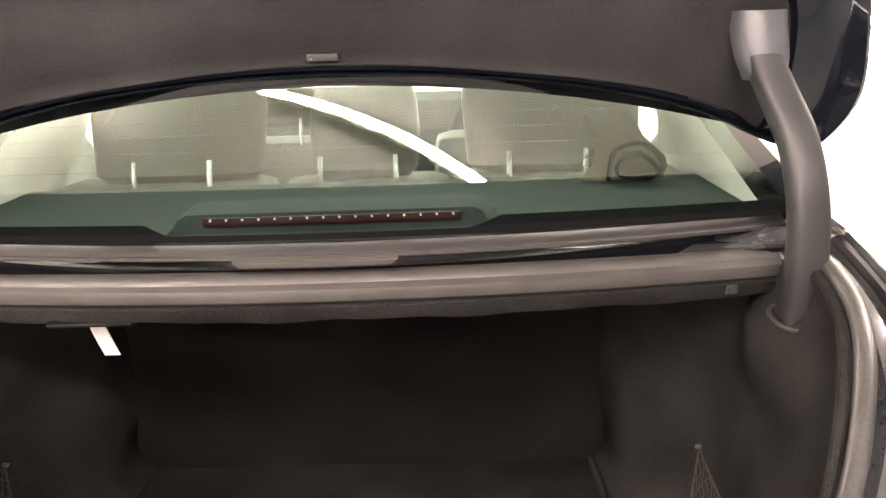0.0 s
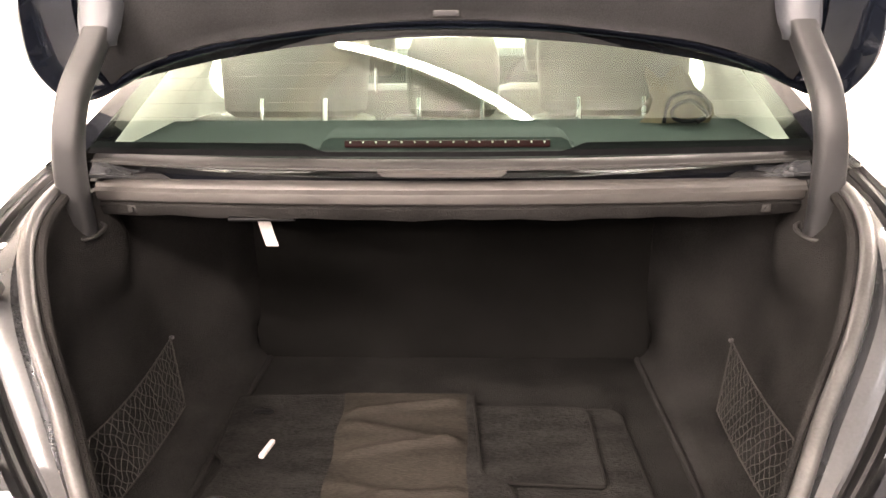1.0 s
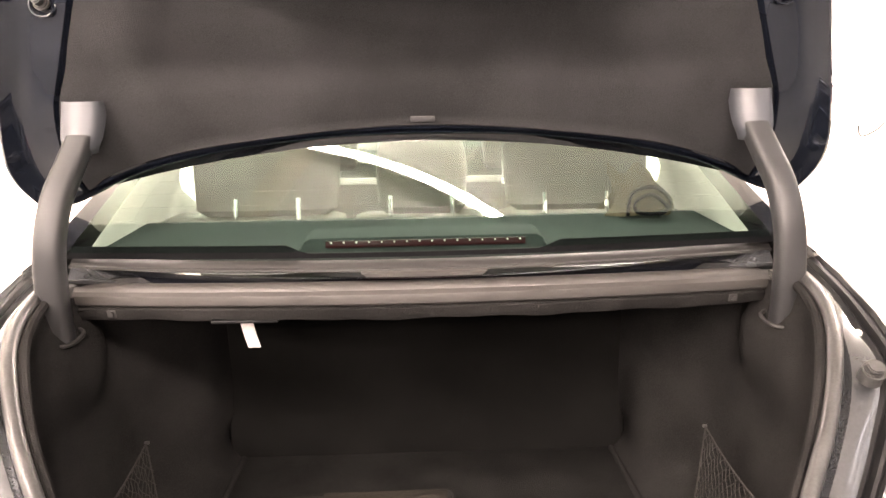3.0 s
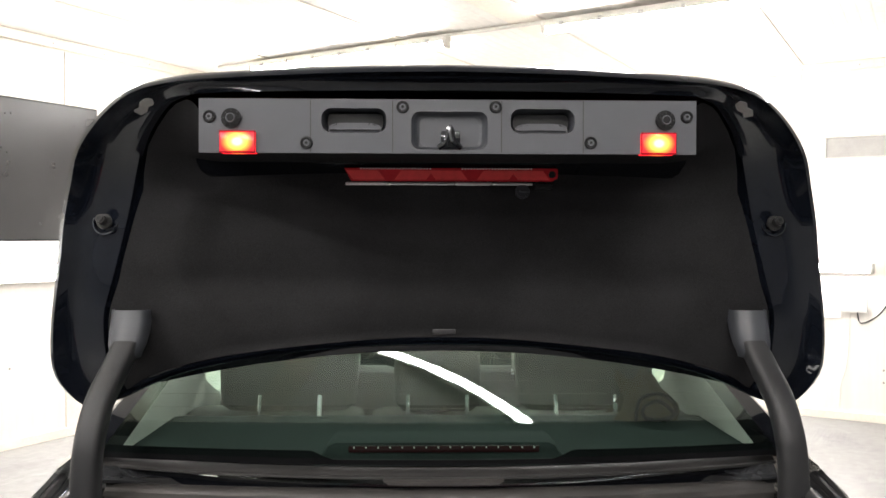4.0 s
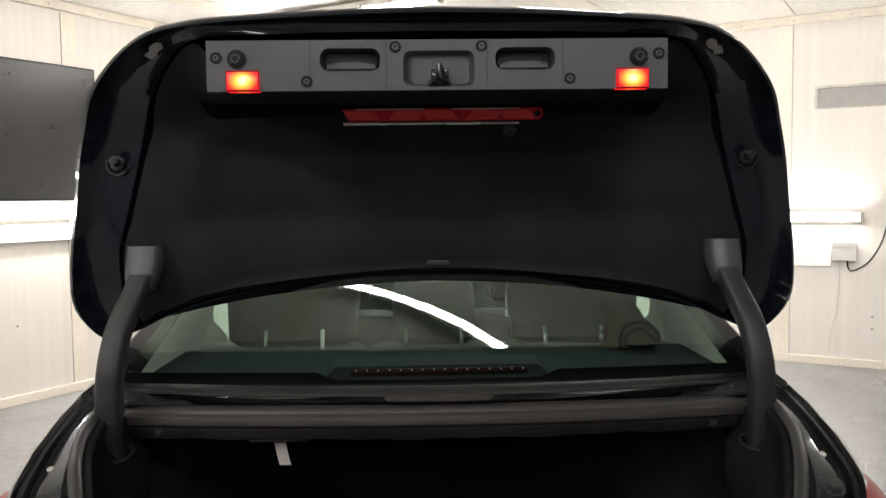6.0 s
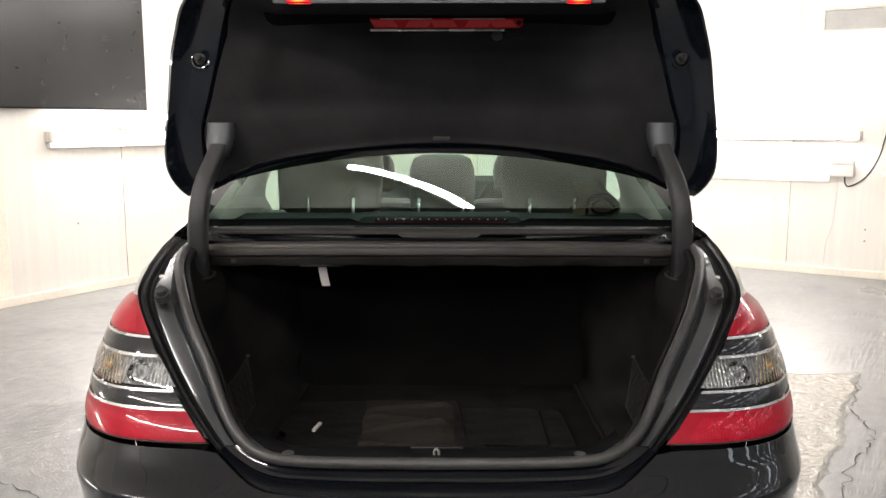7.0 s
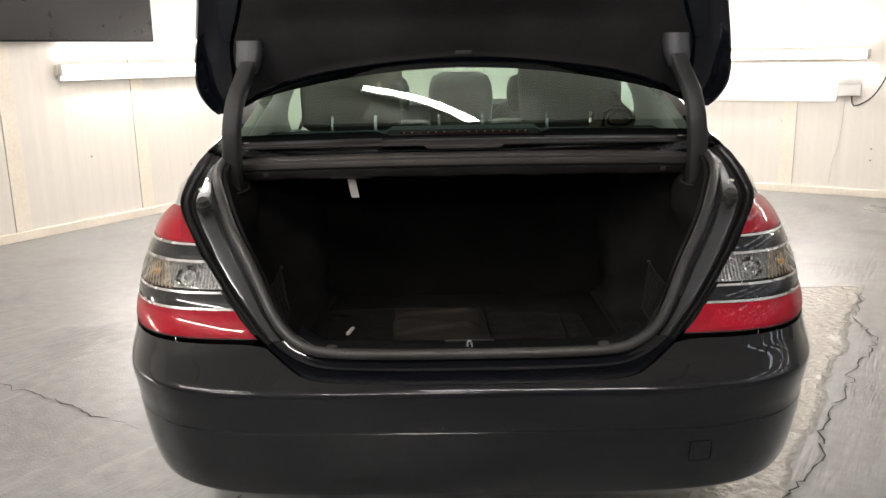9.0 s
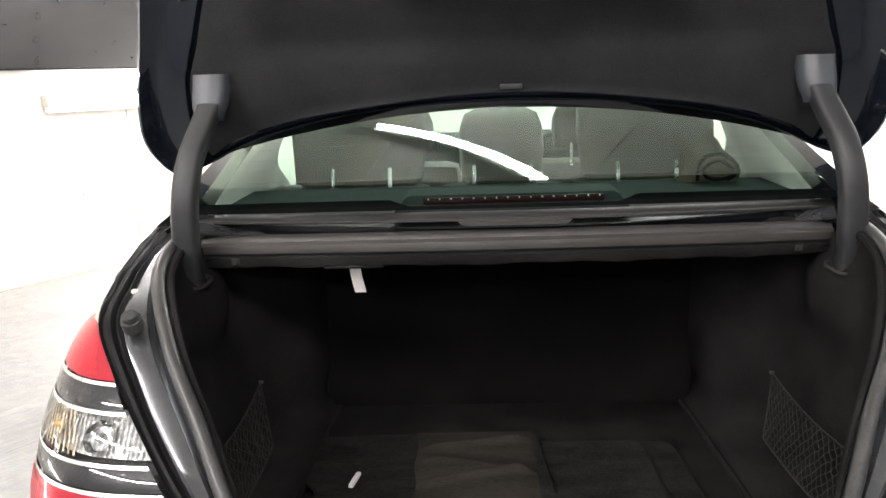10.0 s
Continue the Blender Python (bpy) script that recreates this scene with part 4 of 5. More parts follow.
part("roof", lofted([[(x * (0.64 - 0.02 * abs(t - 0.5)), ROOF_Y0 + (ROOF_Y1 - ROOF_Y0) * t + 0.10 * x * x * (1 - t) - 0.08 * x * x * t, 1.552 - 0.035 * x * x + 0.02 * math.sin(math.pi * t)) for x in np.linspace(-1, 1, 19)] for t in np.linspace(0, 1, 12)]), M_PAINT, car, "black roof")
part("roof_lining", lofted([[(x * 0.60, ROOF_Y0 + 0.04 + (ROOF_Y1 - ROOF_Y0 - 0.08) * t, 1.525 - 0.04 * x * x) for x in np.linspace(-1, 1, 11)] for t in np.linspace(0, 1, 5)]), M_HEADLINER, car, "pale roof lining")
ws = part("windscreen", lofted([[(u * (0.60 + 0.12 * v), ROOF_Y1 + 0.70 * v - 0.08 * u * u * (1 - v) - 0.12 * u * u * v, 1.545 - 0.50 * v - 0.03 * u * u) for u in np.linspace(-1, 1, 15)] for v in np.linspace(0, 1, 8)]), M_SIDEGLASS, car, "clear windscreen")
ws.visible_shadow = False
for s in (-1, 1):
    # outer skin of the rear pillar, from the window's side to the wing
    rows = []
    for v in np.linspace(0.0, 1.0, 9):
        x, y, z = win_pt(0.985, v)
        ox = 0.80 - 0.18 * v
        oy = 0.80 + 0.93 * v
        oz = 1.160 + 0.362 * v
        rows.append([(s * x, y, z), (s * (x * 0.5 + ox * 0.5 + 0.008), y * 0.5 + oy * 0.5, z * 0.5 + oz * 0.5 + 0.012), (s * ox, oy, oz), (s * (ox + 0.02), oy + 0.10 + 0.10 * (1 - v), oz - 0.03), (s * (ox + 0.025), oy + 0.20 + 0.20 * (1 - v), oz - 0.05 - 0.03 * (1 - v))])
    part("rear_pillar", lofted(rows), M_PAINT, car, "black rear roof pillar")
    chrome = [(s * (0.785 - 0.16 * v), 0.86 + 0.88 * v, 1.178 + 0.362 * v) for v in np.linspace(0.0, 0.9, 12)]
    part("window_strip", tube(chrome, 0.006, 6), M_CHROME, car, "bright window strip")
    rows = []
    for k in range(-1, 9):
        v = max(0, k) / 8
        low_z = 0.14 if k < 0 else 0.0
        p = Vector(win_pt(0.965, v)) + Vector((0, 0.014, -0.014 - 0.02 * (1 - v) - low_z))
        q = Vector((0.745 - 0.145 * v, max(1.55, 1.97 - 1.3 * v), 1.10 + 0.405 * v - low_z))
        rows.append([tuple(Vector((s * w.x, w.y, w.z))) for w in (p + (q - p) * t + Vector((-0.035 * math.sin(math.pi * t), 0, 0.012 * math.sin(math.pi * t))) for t in (0, 0.15, 0.4, 0.7, 0.92, 1.0))])
    part("pillar_trim", lofted(rows), M_PILLAR, car, "pale cloth-covered inner pillar trim")
    for y0, y1 in ((1.36, 2.28), (2.36, 3.2)):
        sg = part("side_window", lofted([[(s * (0.80 - 0.18 * v), y, 1.055 + 0.455 * v) for y in np.linspace(y0 + 0.34 * v * (y0 < 2), y1 - 0.02 * v, 5)] for v in np.linspace(0, 1, 5)]), M_SIDEGLASS, car, "tinted side window")
        sg.visible_shadow = False
    part("middle_pillar", lofted([[(s * (0.80 - 0.18 * v), y, 1.05 + 0.47 * v) for y in (2.27, 2.38)] for v in np.linspace(0, 1, 5)]), M_BLACK, car)
    part("front_pillar", tube([(s * 0.62, 3.0, 1.52), (s * 0.68, 3.3, 1.33), (s * 0.76, 3.66, 1.03)], 0.032, 8), M_PAINT, car)
    part("roof_rail", tube([(s * 0.60, 1.70, 1.52), (s * 0.625, 2.3, 1.54), (s * 0.62, 3.0, 1.525)], 0.028, 8), M_PAINT, car)
    part("sill_trim", lofted([[(s * 0.80, y, 1.05) for y in (1.3, 2.3, 3.6)], [(s * 0.87, y, 1.03) for y in (1.3, 2.3, 3.6)]]), M_PAINT, car)
    part("door_lining", box(s * 0.79 - 0.02, s * 0.79 + 0.02, 1.3, 3.6, 0.42, 1.05, 0.01), M_LEATHER, car)

# scuttle strip below the rear window, with its middle tab
def scuttle(x):
    return 0.650 + 0.130 * (x / 0.60) ** 2


def scuttle_z(x):
    return 1.186 - 0.016 * (x / 0.60) ** 2


xs = np.linspace(-0.72, 0.72, 41)
sec = [(0.006, -0.006), (0.0, -0.003), (0.001, 0.001), (0.006, 0.003), (0.009, 0.001), (0.013, 0.006), (0.020, 0.009), (0.030, 0.012), (0.05, 0.006)]
part("scuttle_strip", lofted([[(x, scuttle(x) + a, scuttle_z(x) + b) for x in xs] for a, b in sec]), M_SCUTTLE, car, "grey rubber strip below the rear window")
part("strip_tab", lofted([[(x, scuttle(x) - 0.004 + a, 1.180 + b) for x in np.linspace(-0.115 + c, 0.115 - c, 9)] for a, b, c in ((0.010, -0.009, 0.012), (-0.002, -0.007, 0.010), (-0.003, 0.0, 0.0), (0.008, 0.005, 0.0))]), M_TRIM, car)
part("back_panel", lofted([[(x, scuttle(x) + dy, min(scuttle_z(x) + dz, 1.165)) for x in np.linspace(-0.72, 0.72, 25)] for dy, dz in ((0.10, -0.068), (0.04, -0.060), (0.030, -0.050), (0.026, -0.012), (0.012, -0.006))]), M_PAINT, car, "black painted panel below the rear window")
for s in (-1, 1):
    part("hinge_plate", joined(shifted(box(-0.07, 0.07, -0.02, 0.03, -0.004, 0.004, 0.002), pose(s * 0.63, 0.80, 1.148, 18, s * -6, s * -14)), shifted(disc(0.009, 0.01, 12, 0.002), pose(s * 0.665, 0.79, 1.15, 15, 0, 0))), M_GUTTER, car, "grey painted hinge plate")

# grey rail across the front of the opening with the carpet hem below it
xs = np.linspace(-0.690, 0.690, 49)
def rail_y(x, y):
    return y - 0.100 + 0.100 * (x / 0.60) ** 2


def rail_z(x, z):
    return z + 0.014 - 0.018 * (x / 0.60) ** 2


rail = [(0.785, 1.128), (0.783, 1.142), (0.770, 1.147), (0.757, 1.146), (0.748, 1.141), (0.745, 1.135), (0.741, 1.133), (0.735, 1.129), (0.733, 1.121), (0.735, 1.112), (0.741, 1.107)]
part("opening_rail", lofted([[(x, rail_y(x, y), rail_z(x, z)) for x in xs] for y, z in rail]), M_TRIM, car, "grey plastic rail across the boot opening")
hem = [(0.746, 1.114), (0.739, 1.108), (0.740, 1.096), (0.745, 1.086), (0.762, 1.081), (0.80, 1.085)]
wob = [0.0014 * math.sin(x * 21) + 0.0012 * math.sin(x * 47 + 1) for x in xs]
part("carpet_hem", lofted([[(x, rail_y(x, y), rail_z(x, z) - 0.006 + (w if i > 1 else 0)) for x, w in zip(xs, wob)] for i, (y, z) in enumerate(hem)]), M_CARPET, car, "ragged carpet edge below the rail")
for s in (-1, 1):
    part("trim_clip", joined(box(s * 0.605 - 0.010, s * 0.605 + 0.010, 0.738, 0.748, 1.082, 1.098, 0.003), shifted(disc(0.005, 0.006, 12, 0.001), pose(s * 0.605, 0.738, 1.090, 90, 0, 0))), M_SCUTTLE, car, "small grey trim clip")
part("pull_handle", box(-0.40, -0.275, 0.672, 0.715, 1.0835, 1.0905, 0.003), M_BLACK, car)
rows = []
for t in np.linspace(0, 1, 8):
    y, z = 0.700 + 0.028 * t, 1.086 - 0.067 * t
    rows.append([(-0.352 + 0.003 * t + 0.004 * t * t + k, y, z) for k in (0, 0.012, 0.024)])
top = lofted(rows)
bmesh.ops.solidify(top, geom=top.faces[:], thickness=0.0015)
part("pull_tag", top, M_PAPER, car, "white fabric pull tag")

# ---- boot interior ----
WALLX = [
    # y: floor edge x, then (x, z) rising to the upper edge
    (0.135, 0.42, (0.435, 0.69), (0.44, 0.74), (0.445, 0.79)),
    (0.24, 0.47, (0.49, 0.72), (0.505, 0.80), (0.51, 0.885)),
    (0.34, 0.485, (0.585, 0.75), (0.592, 0.87), (0.585, 0.98)),
    (0.45, 0.488, (0.625, 0.76), (0.65, 0.92), (0.655, 1.07)),
    (0.58, 0.488, (0.645, 0.76), (0.675, 0.95), (0.70, 1.112)),
    (0.70, 0.488, (0.652, 0.76), (0.675, 0.95), (0.705, 1.118)),
    (0.80, 0.486, (0.652, 0.76), (0.664, 0.95), (0.67, 1.118)),
    (0.90, 0.484, (0.635, 0.76), (0.645, 0.92), (0.64, 1.118)),
    (0.99, 0.482, (0.575, 0.76), (0.585, 0.92), (0.58, 1.118)),
    (1.07, 0.480, (0.515, 0.76), (0.52, 0.92), (0.52, 1.118)),
    (1.15, 0.478, (0.485, 0.76), (0.488, 0.92), (0.488, 1.118)),
]


def boot_side(s):
    cols = []
    for y, xb, *ps in WALLX:
        prof = spline([(xb - 0.005, y, 0.579), (xb + 0.014, y, 0.597), (max(xb + 0.02, ps[0][0] - 0.055), y, 0.610), (max(xb + 0.024, ps[0][0] - 0.022), y, 0.65)] + [(x, y, z) for x, z in ps], 29)
        cols.append(prof)
    rows = []
    for j in range(29):
        row = spline([c[j] for c in cols], 60)
        out = []
        for x, y, z in row:
            # the moulded hollow beside the wheel housing and the soft swell round the hinge
            h = -0.030 * math.exp(-((y - 0.845) / 0.035) ** 2) * max(0, min(1, (z - 0.90) / 0.05))
            q = max(0.0, min(1.0, (z - 0.870 - 0.30 * abs(y - 0.74)) / 0.10)) * max(0.0, min(1.0, (1.060 - z) / 0.022))
            g = 0.026 * math.exp(-((y - 0.735) / 0.115) ** 6) * q * q * (3 - 2 * q)
            p = -0.018 * math.exp(-((y - 0.55) / 0.10) ** 2 - ((z - 0.84) / 0.07) ** 2)
            l = 0.012 * math.exp(-((z - 0.70) / 0.02) ** 2) * max(0, min(1, (y - 0.75) / 0.1))
            out.append((s * (x - h - g - p - l * 0.5), y, z))
        rows.append(out)
    return lofted(rows)


for s in (-1, 1):
    part("side_lining", boot_side(s), M_CARPET, car, "dark grey moulded carpet lining", sharp=70)
part("boot_floor", box(-0.66, 0.66, 0.12, 1.2, 0.54, 0.580, 0.004), M_BOOTFLOOR, car, "dark carpeted boot floor")
for s in (-1, 1):
    part("floor_edge", tube(spline([(s * 0.468, 1.14, 0.582), (s * 0.474, 0.8, 0.583), (s * 0.476, 0.5, 0.583), (s * 0.44, 0.2, 0.583)], 16), 0.008, 8), M_CARPET, car)
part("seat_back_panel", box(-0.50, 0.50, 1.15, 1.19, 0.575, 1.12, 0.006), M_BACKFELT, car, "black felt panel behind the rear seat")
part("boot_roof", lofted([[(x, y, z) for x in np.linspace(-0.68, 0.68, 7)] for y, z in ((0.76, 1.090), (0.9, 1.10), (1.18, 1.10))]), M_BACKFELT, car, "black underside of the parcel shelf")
sill = [(0.098, 0.738), (0.108, 0.750), (0.128, 0.7535), (0.165, 0.7525), (0.178, 0.748), (0.184, 0.735), (0.19, 0.66), (0.20, 0.580)]
part("sill_cover", lofted([[(x, y + 0.10 * max(0, (abs(x) - 0.30) / 0.14) ** 2 * 0.4, z + 0.045 * max(0, (abs(x) - 0.32) / 0.12) ** 2) for x in np.linspace(-0.42, 0.42, 41)] for y, z in sill]), M_BLACK, car, "black plastic sill cover")
st = part("striker", tube(spline([(-0.005, 0.120, 0.748), (-0.005, 0.118, 0.760), (0.0, 0.117, 0.766), (0.005, 0.118, 0.760), (0.005, 0.120, 0.748)], 14), 0.0032, 8), M_LINE, car, "bright steel lock striker")
part("striker_slot", box(-0.055, 0.055, 0.128, 0.15, 0.7535, 0.755, 0.0005), M_BLACK, car)
part("striker_lip", box(-0.060, 0.060, 0.150, 0.1525, 0.7535, 0.7575, 0.0008), M_RUBBER, car, "raised grey lip behind the striker slot")
for s in (-1, 1):
    lash = part("lashing_eye", shifted(disc(0.014, 0.004, 20, 0.001), Matrix.Identity(4)), M_EYE, car, "round grey tie-down eye")
    lash.matrix_basis = pose(s * 0.329 - 0.006, 0.118, 0.7530)

# ---- hinge arms ----
for s in (-1, 1):
    path = spline([(0.702, 0.726, 0.99), (0.700, 0.712, 1.07), (0.696, 0.700, 1.15), (0.691, 0.70, 1.23), (0.682, 0.728, 1.31), (0.665, 0.772, 1.375), (0.652, 0.80, 1.42)], 22)
    rows = []
    for i, (x, y, z) in enumerate(path):
        a = path[min(i + 1, 21)]
        b = path[max(i - 1, 0)]
        d = Vector((a[0] - b[0], a[1] - b[1], a[2] - b[2])).normalized()
        n = d.cross(Vector((1, 0, 0))).normalized()
        wx = 0.0285 - 0.003 * i / 21
        wn = 0.026 - 0.004 * i / 21
        ring = []
        for k in range(20):
            t = 2 * math.pi * k / 20
            c, q = math.cos(t), math.sin(t)
            ring.append(tuple(Vector((x, y, z)) + Vector((1, 0, 0)) * wx * math.copysign(abs(c) ** 0.55, c) + n * wn * math.copysign(abs(q) ** 0.55, q)))
        rows.append([(s * p[0], p[1], p[2]) for p in ring])
    part("hinge_arm", lofted(rows, close_v=True), M_ARM, car, "curved grey plastic hinge cover", sharp=50)
    # rim of the cup that the arm comes out of
    cup = [(s * (0.699 + 0.040 * math.copysign(abs(math.cos(t)) ** 0.7, math.cos(t))), 0.714 + 0.040 * math.copysign(abs(math.sin(t)) ** 0.7, math.sin(t)), 1.052 + 0.006 * math.sin(t)) for t in np.linspace(0, 2 * math.pi, 30, endpoint=False)]
    part("cup_rim", tube(cup, 0.0042, 8, closed=True), M_SCUTTLE, car, "thin grey rim round the hinge")

# ---- boot lid, standing open ----
RIM = [(0.800, 0.955, 1.262), (0.822, 0.94, 1.285), (0.841, 0.91, 1.328), (0.840, 0.876, 1.377), (0.826, 0.846, 1.466), (0.804, 0.824, 1.582), (0.787, 0.805, 1.677), (0.757, 0.766, 1.751), (0.720, 0.713, 1.813), (0.640, 0.617, 1.864), (0.546, 0.512, 1.893), (0.46, 0.462, 1.904), (0.36, 0.427, 1.906), (0.17, 0.39, 1.908), (0.0, 0.377, 1.909)]
FELT = [(0.695, 0.925, 1.305), (0.706, 0.905, 1.335), (0.708, 0.875, 1.39), (0.704, 0.848, 1.473), (0.690, 0.837, 1.52), (0.672, 0.826, 1.569), (0.634, 0.806, 1.686), (0.598, 0.755, 1.778), (0.57, 0.70, 1.822), (0.533, 0.638, 1.852), (0.489, 0.572, 1.874), (0.45, 0.52, 1.880), (0.40, 0.475, 1.882), (0.2, 0.452, 1.882), (0.0, 0.445, 1.882)]
ARCH = [(0.800, 0.955, 1.262), (0.724, 0.943, 1.278), (0.594, 0.904, 1.335), (0.465, 0.875, 1.371), (0.34, 0.857, 1.394), (0.17, 0.845, 1.410), (0.0, 0.840, 1.415)]
FARCH = [(0.695, 0.925, 1.305), (0.62, 0.893, 1.347), (0.46, 0.857, 1.391), (0.24, 0.836, 1.420), (0.1, 0.829, 1.432), (0.0, 0.827, 1.435)]
NR = 57
rim_c, felt_c = both(spline(RIM, NR)), both(spline(FELT, NR))
arch_c, farch_c = both(spline(ARCH, 45)), both(spline(FARCH, 45))


def mixed(a, b, t, dy=0.0, dz=0.0):
    return [tuple(p[i] * (1 - t) + q[i] * t + (0, dy, dz)[i] for i in range(3)) for p, q in zip(a, b)]


skin_side = [(x * 0.985, y + 0.035, z + 0.010) for x, y, z in rim_c]
lid = part("boot_lid", lofted([mixed(felt_c, rim_c, -0.02, 0.012, 0.004), mixed(felt_c, rim_c, 0.04, 0.010, 0.004), mixed(felt_c, rim_c, 0.10, -0.004, 0.0), mixed(felt_c, rim_c, 0.28, 0.004, 0.002), mixed(felt_c, rim_c, 0.5, 0.012, 0.006), mixed(felt_c, rim_c, 0.68, 0.014, 0.006), mixed(felt_c, rim_c, 0.80, 0.004, 0.002), mixed(felt_c, rim_c, 0.94, -0.006, -0.003), rim_c, mixed(rim_c, skin_side, 0.4, -0.004, 0.004), skin_side]), M_INNER, car, "open black boot lid with a felt lining", sharp=60)
arch_back = [(x, y + 0.018, z + 0.010) for x, y, z in arch_c]
part("front_edge", lofted([mixed(farch_c, arch_c, -0.05, 0.01, 0.003), mixed(farch_c, arch_c, 0.15, 0.008, 0.0), mixed(farch_c, arch_c, 0.38, -0.006, 0.0), mixed(farch_c, arch_c, 0.55, 0.006, 0.0), mixed(farch_c, arch_c, 0.8, -0.004, 0.0), arch_c, arch_back]), M_INNER, lid, "curved glossy front edge of the lid", sharp=60)
# outer skin behind
half = spline(RIM, 30)
rows = []
for i, (x, y, z) in enumerate(half):
    row = []
    for u in np.linspace(-1, 1, 21):
        lift = 0.15 * max(0.0, 1 - i / 9.0) ** 2 * (1 - u * u) * 0.85
        row.append((x * 0.985 * u, y + 0.030 - 0.120 * max(0.0, 1 - i / 9.0) ** 2 * (1 - u * u) + 0.02 * (1 - u * u) * (i > 3), z + 0.010 + lift))
    rows.append(row)
part("lid_skin", lofted(rows), M_PAINT, lid, "glossy black outer skin", sharp=60)

# felt lining: rows from the curved lower edge to the ledge below the panel
fr = [farch_c]
wid = spline([(0.706, 0.898, 1.345), (0.708, 0.872, 1.395), (0.704, 0.846, 1.473), (0.672, 0.824, 1.569), (0.634, 0.804, 1.686), (0.610, 0.785, 1.738)], 22)
for k, (w, y, z) in enumerate(wid):
    t = k / 21
    row = []
    for p in farch_c:
        u = p[0] / 0.695
        zz = z + (1 - u * u) * (0.092 * (1 - t) ** 1.5 + 0.004)
        yy = y - 0.004 + 0.006 * math.exp(-((zz - 1.55) / 0.03) ** 2) - (1 - u * u) * 0.062 * (1 - t) ** 2
        # soft swage lines pressed into the felt
        side = max(0.0, min(1.0, (0.90 - abs(u) - 0.05 * t) / 0.17))
        rise = max(0.0, min(1.0, (zz - 1.495) / 0.06))
        yy += 0.017 * side * side * (3 - 2 * side) * rise * rise * (3 - 2 * rise)
        row.append((w * u, yy, zz))
    fr.append(row)
for w, y, z, yc, zc in ((0.598, 0.752, 1.778, 0.803, 1.752), (0.575, 0.705, 1.82, 0.803, 1.797), (0.54, 0.648, 1.848, 0.72, 1.800), (0.50, 0.585, 1.87, 0.60, 1.795), (0.47, 0.535, 1.877, 0.52, 1.790), (0.445, 0.505, 1.879, 0.45, 1.782)):
    row = []
    for p in farch_c:
        u = p[0] / 0.695
        e = max(0.0, min(1.0, (abs(u) - 0.80) / 0.20))
        e = e * e * (3 - 2 * e)
        row.append((w * u, yc + (y - yc) * e, zc + (z - zc) * e))
    fr.append(row)
part("felt_lining", lofted(fr), M_LINING, lid, "black felt lining with soft pressed lines", sharp=80)
part("name_tag", box(-0.020, 0.028, 0.822, 0.8255, 1.440, 1.451, 0.002), M_ARM, lid)

# grey panel with grips, screws, lock and warning lamps: its face looks back and a little down
PY = 0.432


def panel_plate():
    """The plate with three recesses."""
    holes = [(-0.206, -0.100, 1.815, 1.855, 0.016, 0.05), (-0.060, 0.065, 1.788, 1.850, 0.014, 0.020), (0.102, 0.208, 1.815, 1.855, 0.016, 0.05)]
    xs = [-0.404, -0.206, -0.1, -0.06, 0.065, 0.102, 0.208, 0.408]
    bm = bmesh.new()

    def quad(a, b, c, d, y0=PY):
        bm.faces.new([bm.verts.new((x, y0, z)) for x, z in (a, b, c, d)])

    z0, z1 = 1.7815, 1.8695
    for x0, x1 in zip(xs, xs[1:]):
        h = [q for q in holes if abs(q[0] - x0) < 1e-6]
        if h:
            _, _, a, b, r, dep = h[0]
            quad((x0, z0), (x1, z0), (x1, a), (x0, a))
            quad((x0, b), (x1, b), (x1, z1), (x0, z1))
            # rounded well
            ring = []
            for cx, cz, q in ((x1 - r, b - r, 0), (x0 + r, b - r, 1), (x0 + r, a + r, 2), (x1 - r, a + r, 3)):
                for t in np.linspace(q * math.pi / 2, (q + 1) * math.pi / 2, 5):
                    ring.append((cx + r * math.cos(t), cz + r * math.sin(t)))
            cor = ((x1, b), (x0, b), (x0, a), (x1, a))
            for q in range(4):
                seg = ring[q * 5:q * 5 + 5]
                for p0, p1 in zip(seg, seg[1:]):
                    bm.faces.new([bm.verts.new((*p, )[:1] + (PY,) + (p[1],)) for p in (cor[q], p0, p1)])
            n = len(ring)
            mx, mz = (x0 + x1) / 2, (a + b) / 2
            lv = [[(mx + (x - mx) * k, PY + dy, mz + (z - mz) * k) for x, z in ring] for k, dy in ((1.0, 0.0), (0.985, 0.002), (0.93, dep * 0.55), (0.86, dep * 0.9), (0.78, dep), (0.0, dep))]
            for r0, r1 in zip(lv, lv[1:]):
                for i in range(n):
                    f = [r0[i], r0[(i + 1) % n], r1[(i + 1) % n], r1[i]]
                    bm.faces.new([bm.verts.new(p) for p in f])
        else:
            quad((x0, z0), (x1, z0), (x1, z1), (x0, z1))
    # returns at the rim
    for a, b in (((-0.404, z0), (0.408, z0)), ((0.408, z0), (0.408, z1)), ((0.408, z1), (-0.404, z1)), ((-0.404, z1), (-0.404, z0))):
        bm.faces.new([bm.verts.new(p) for p in ((a[0], PY, a[1]), (b[0], PY, b[1]), (b[0], PY + 0.045, b[1] + 0.004), (a[0], PY + 0.045, a[1] + 0.004))])
    bmesh.ops.remove_doubles(bm, verts=bm.verts[:], dist=1e-4)
    bmesh.ops.recalc_face_normals(bm, faces=bm.faces[:])
    return bm


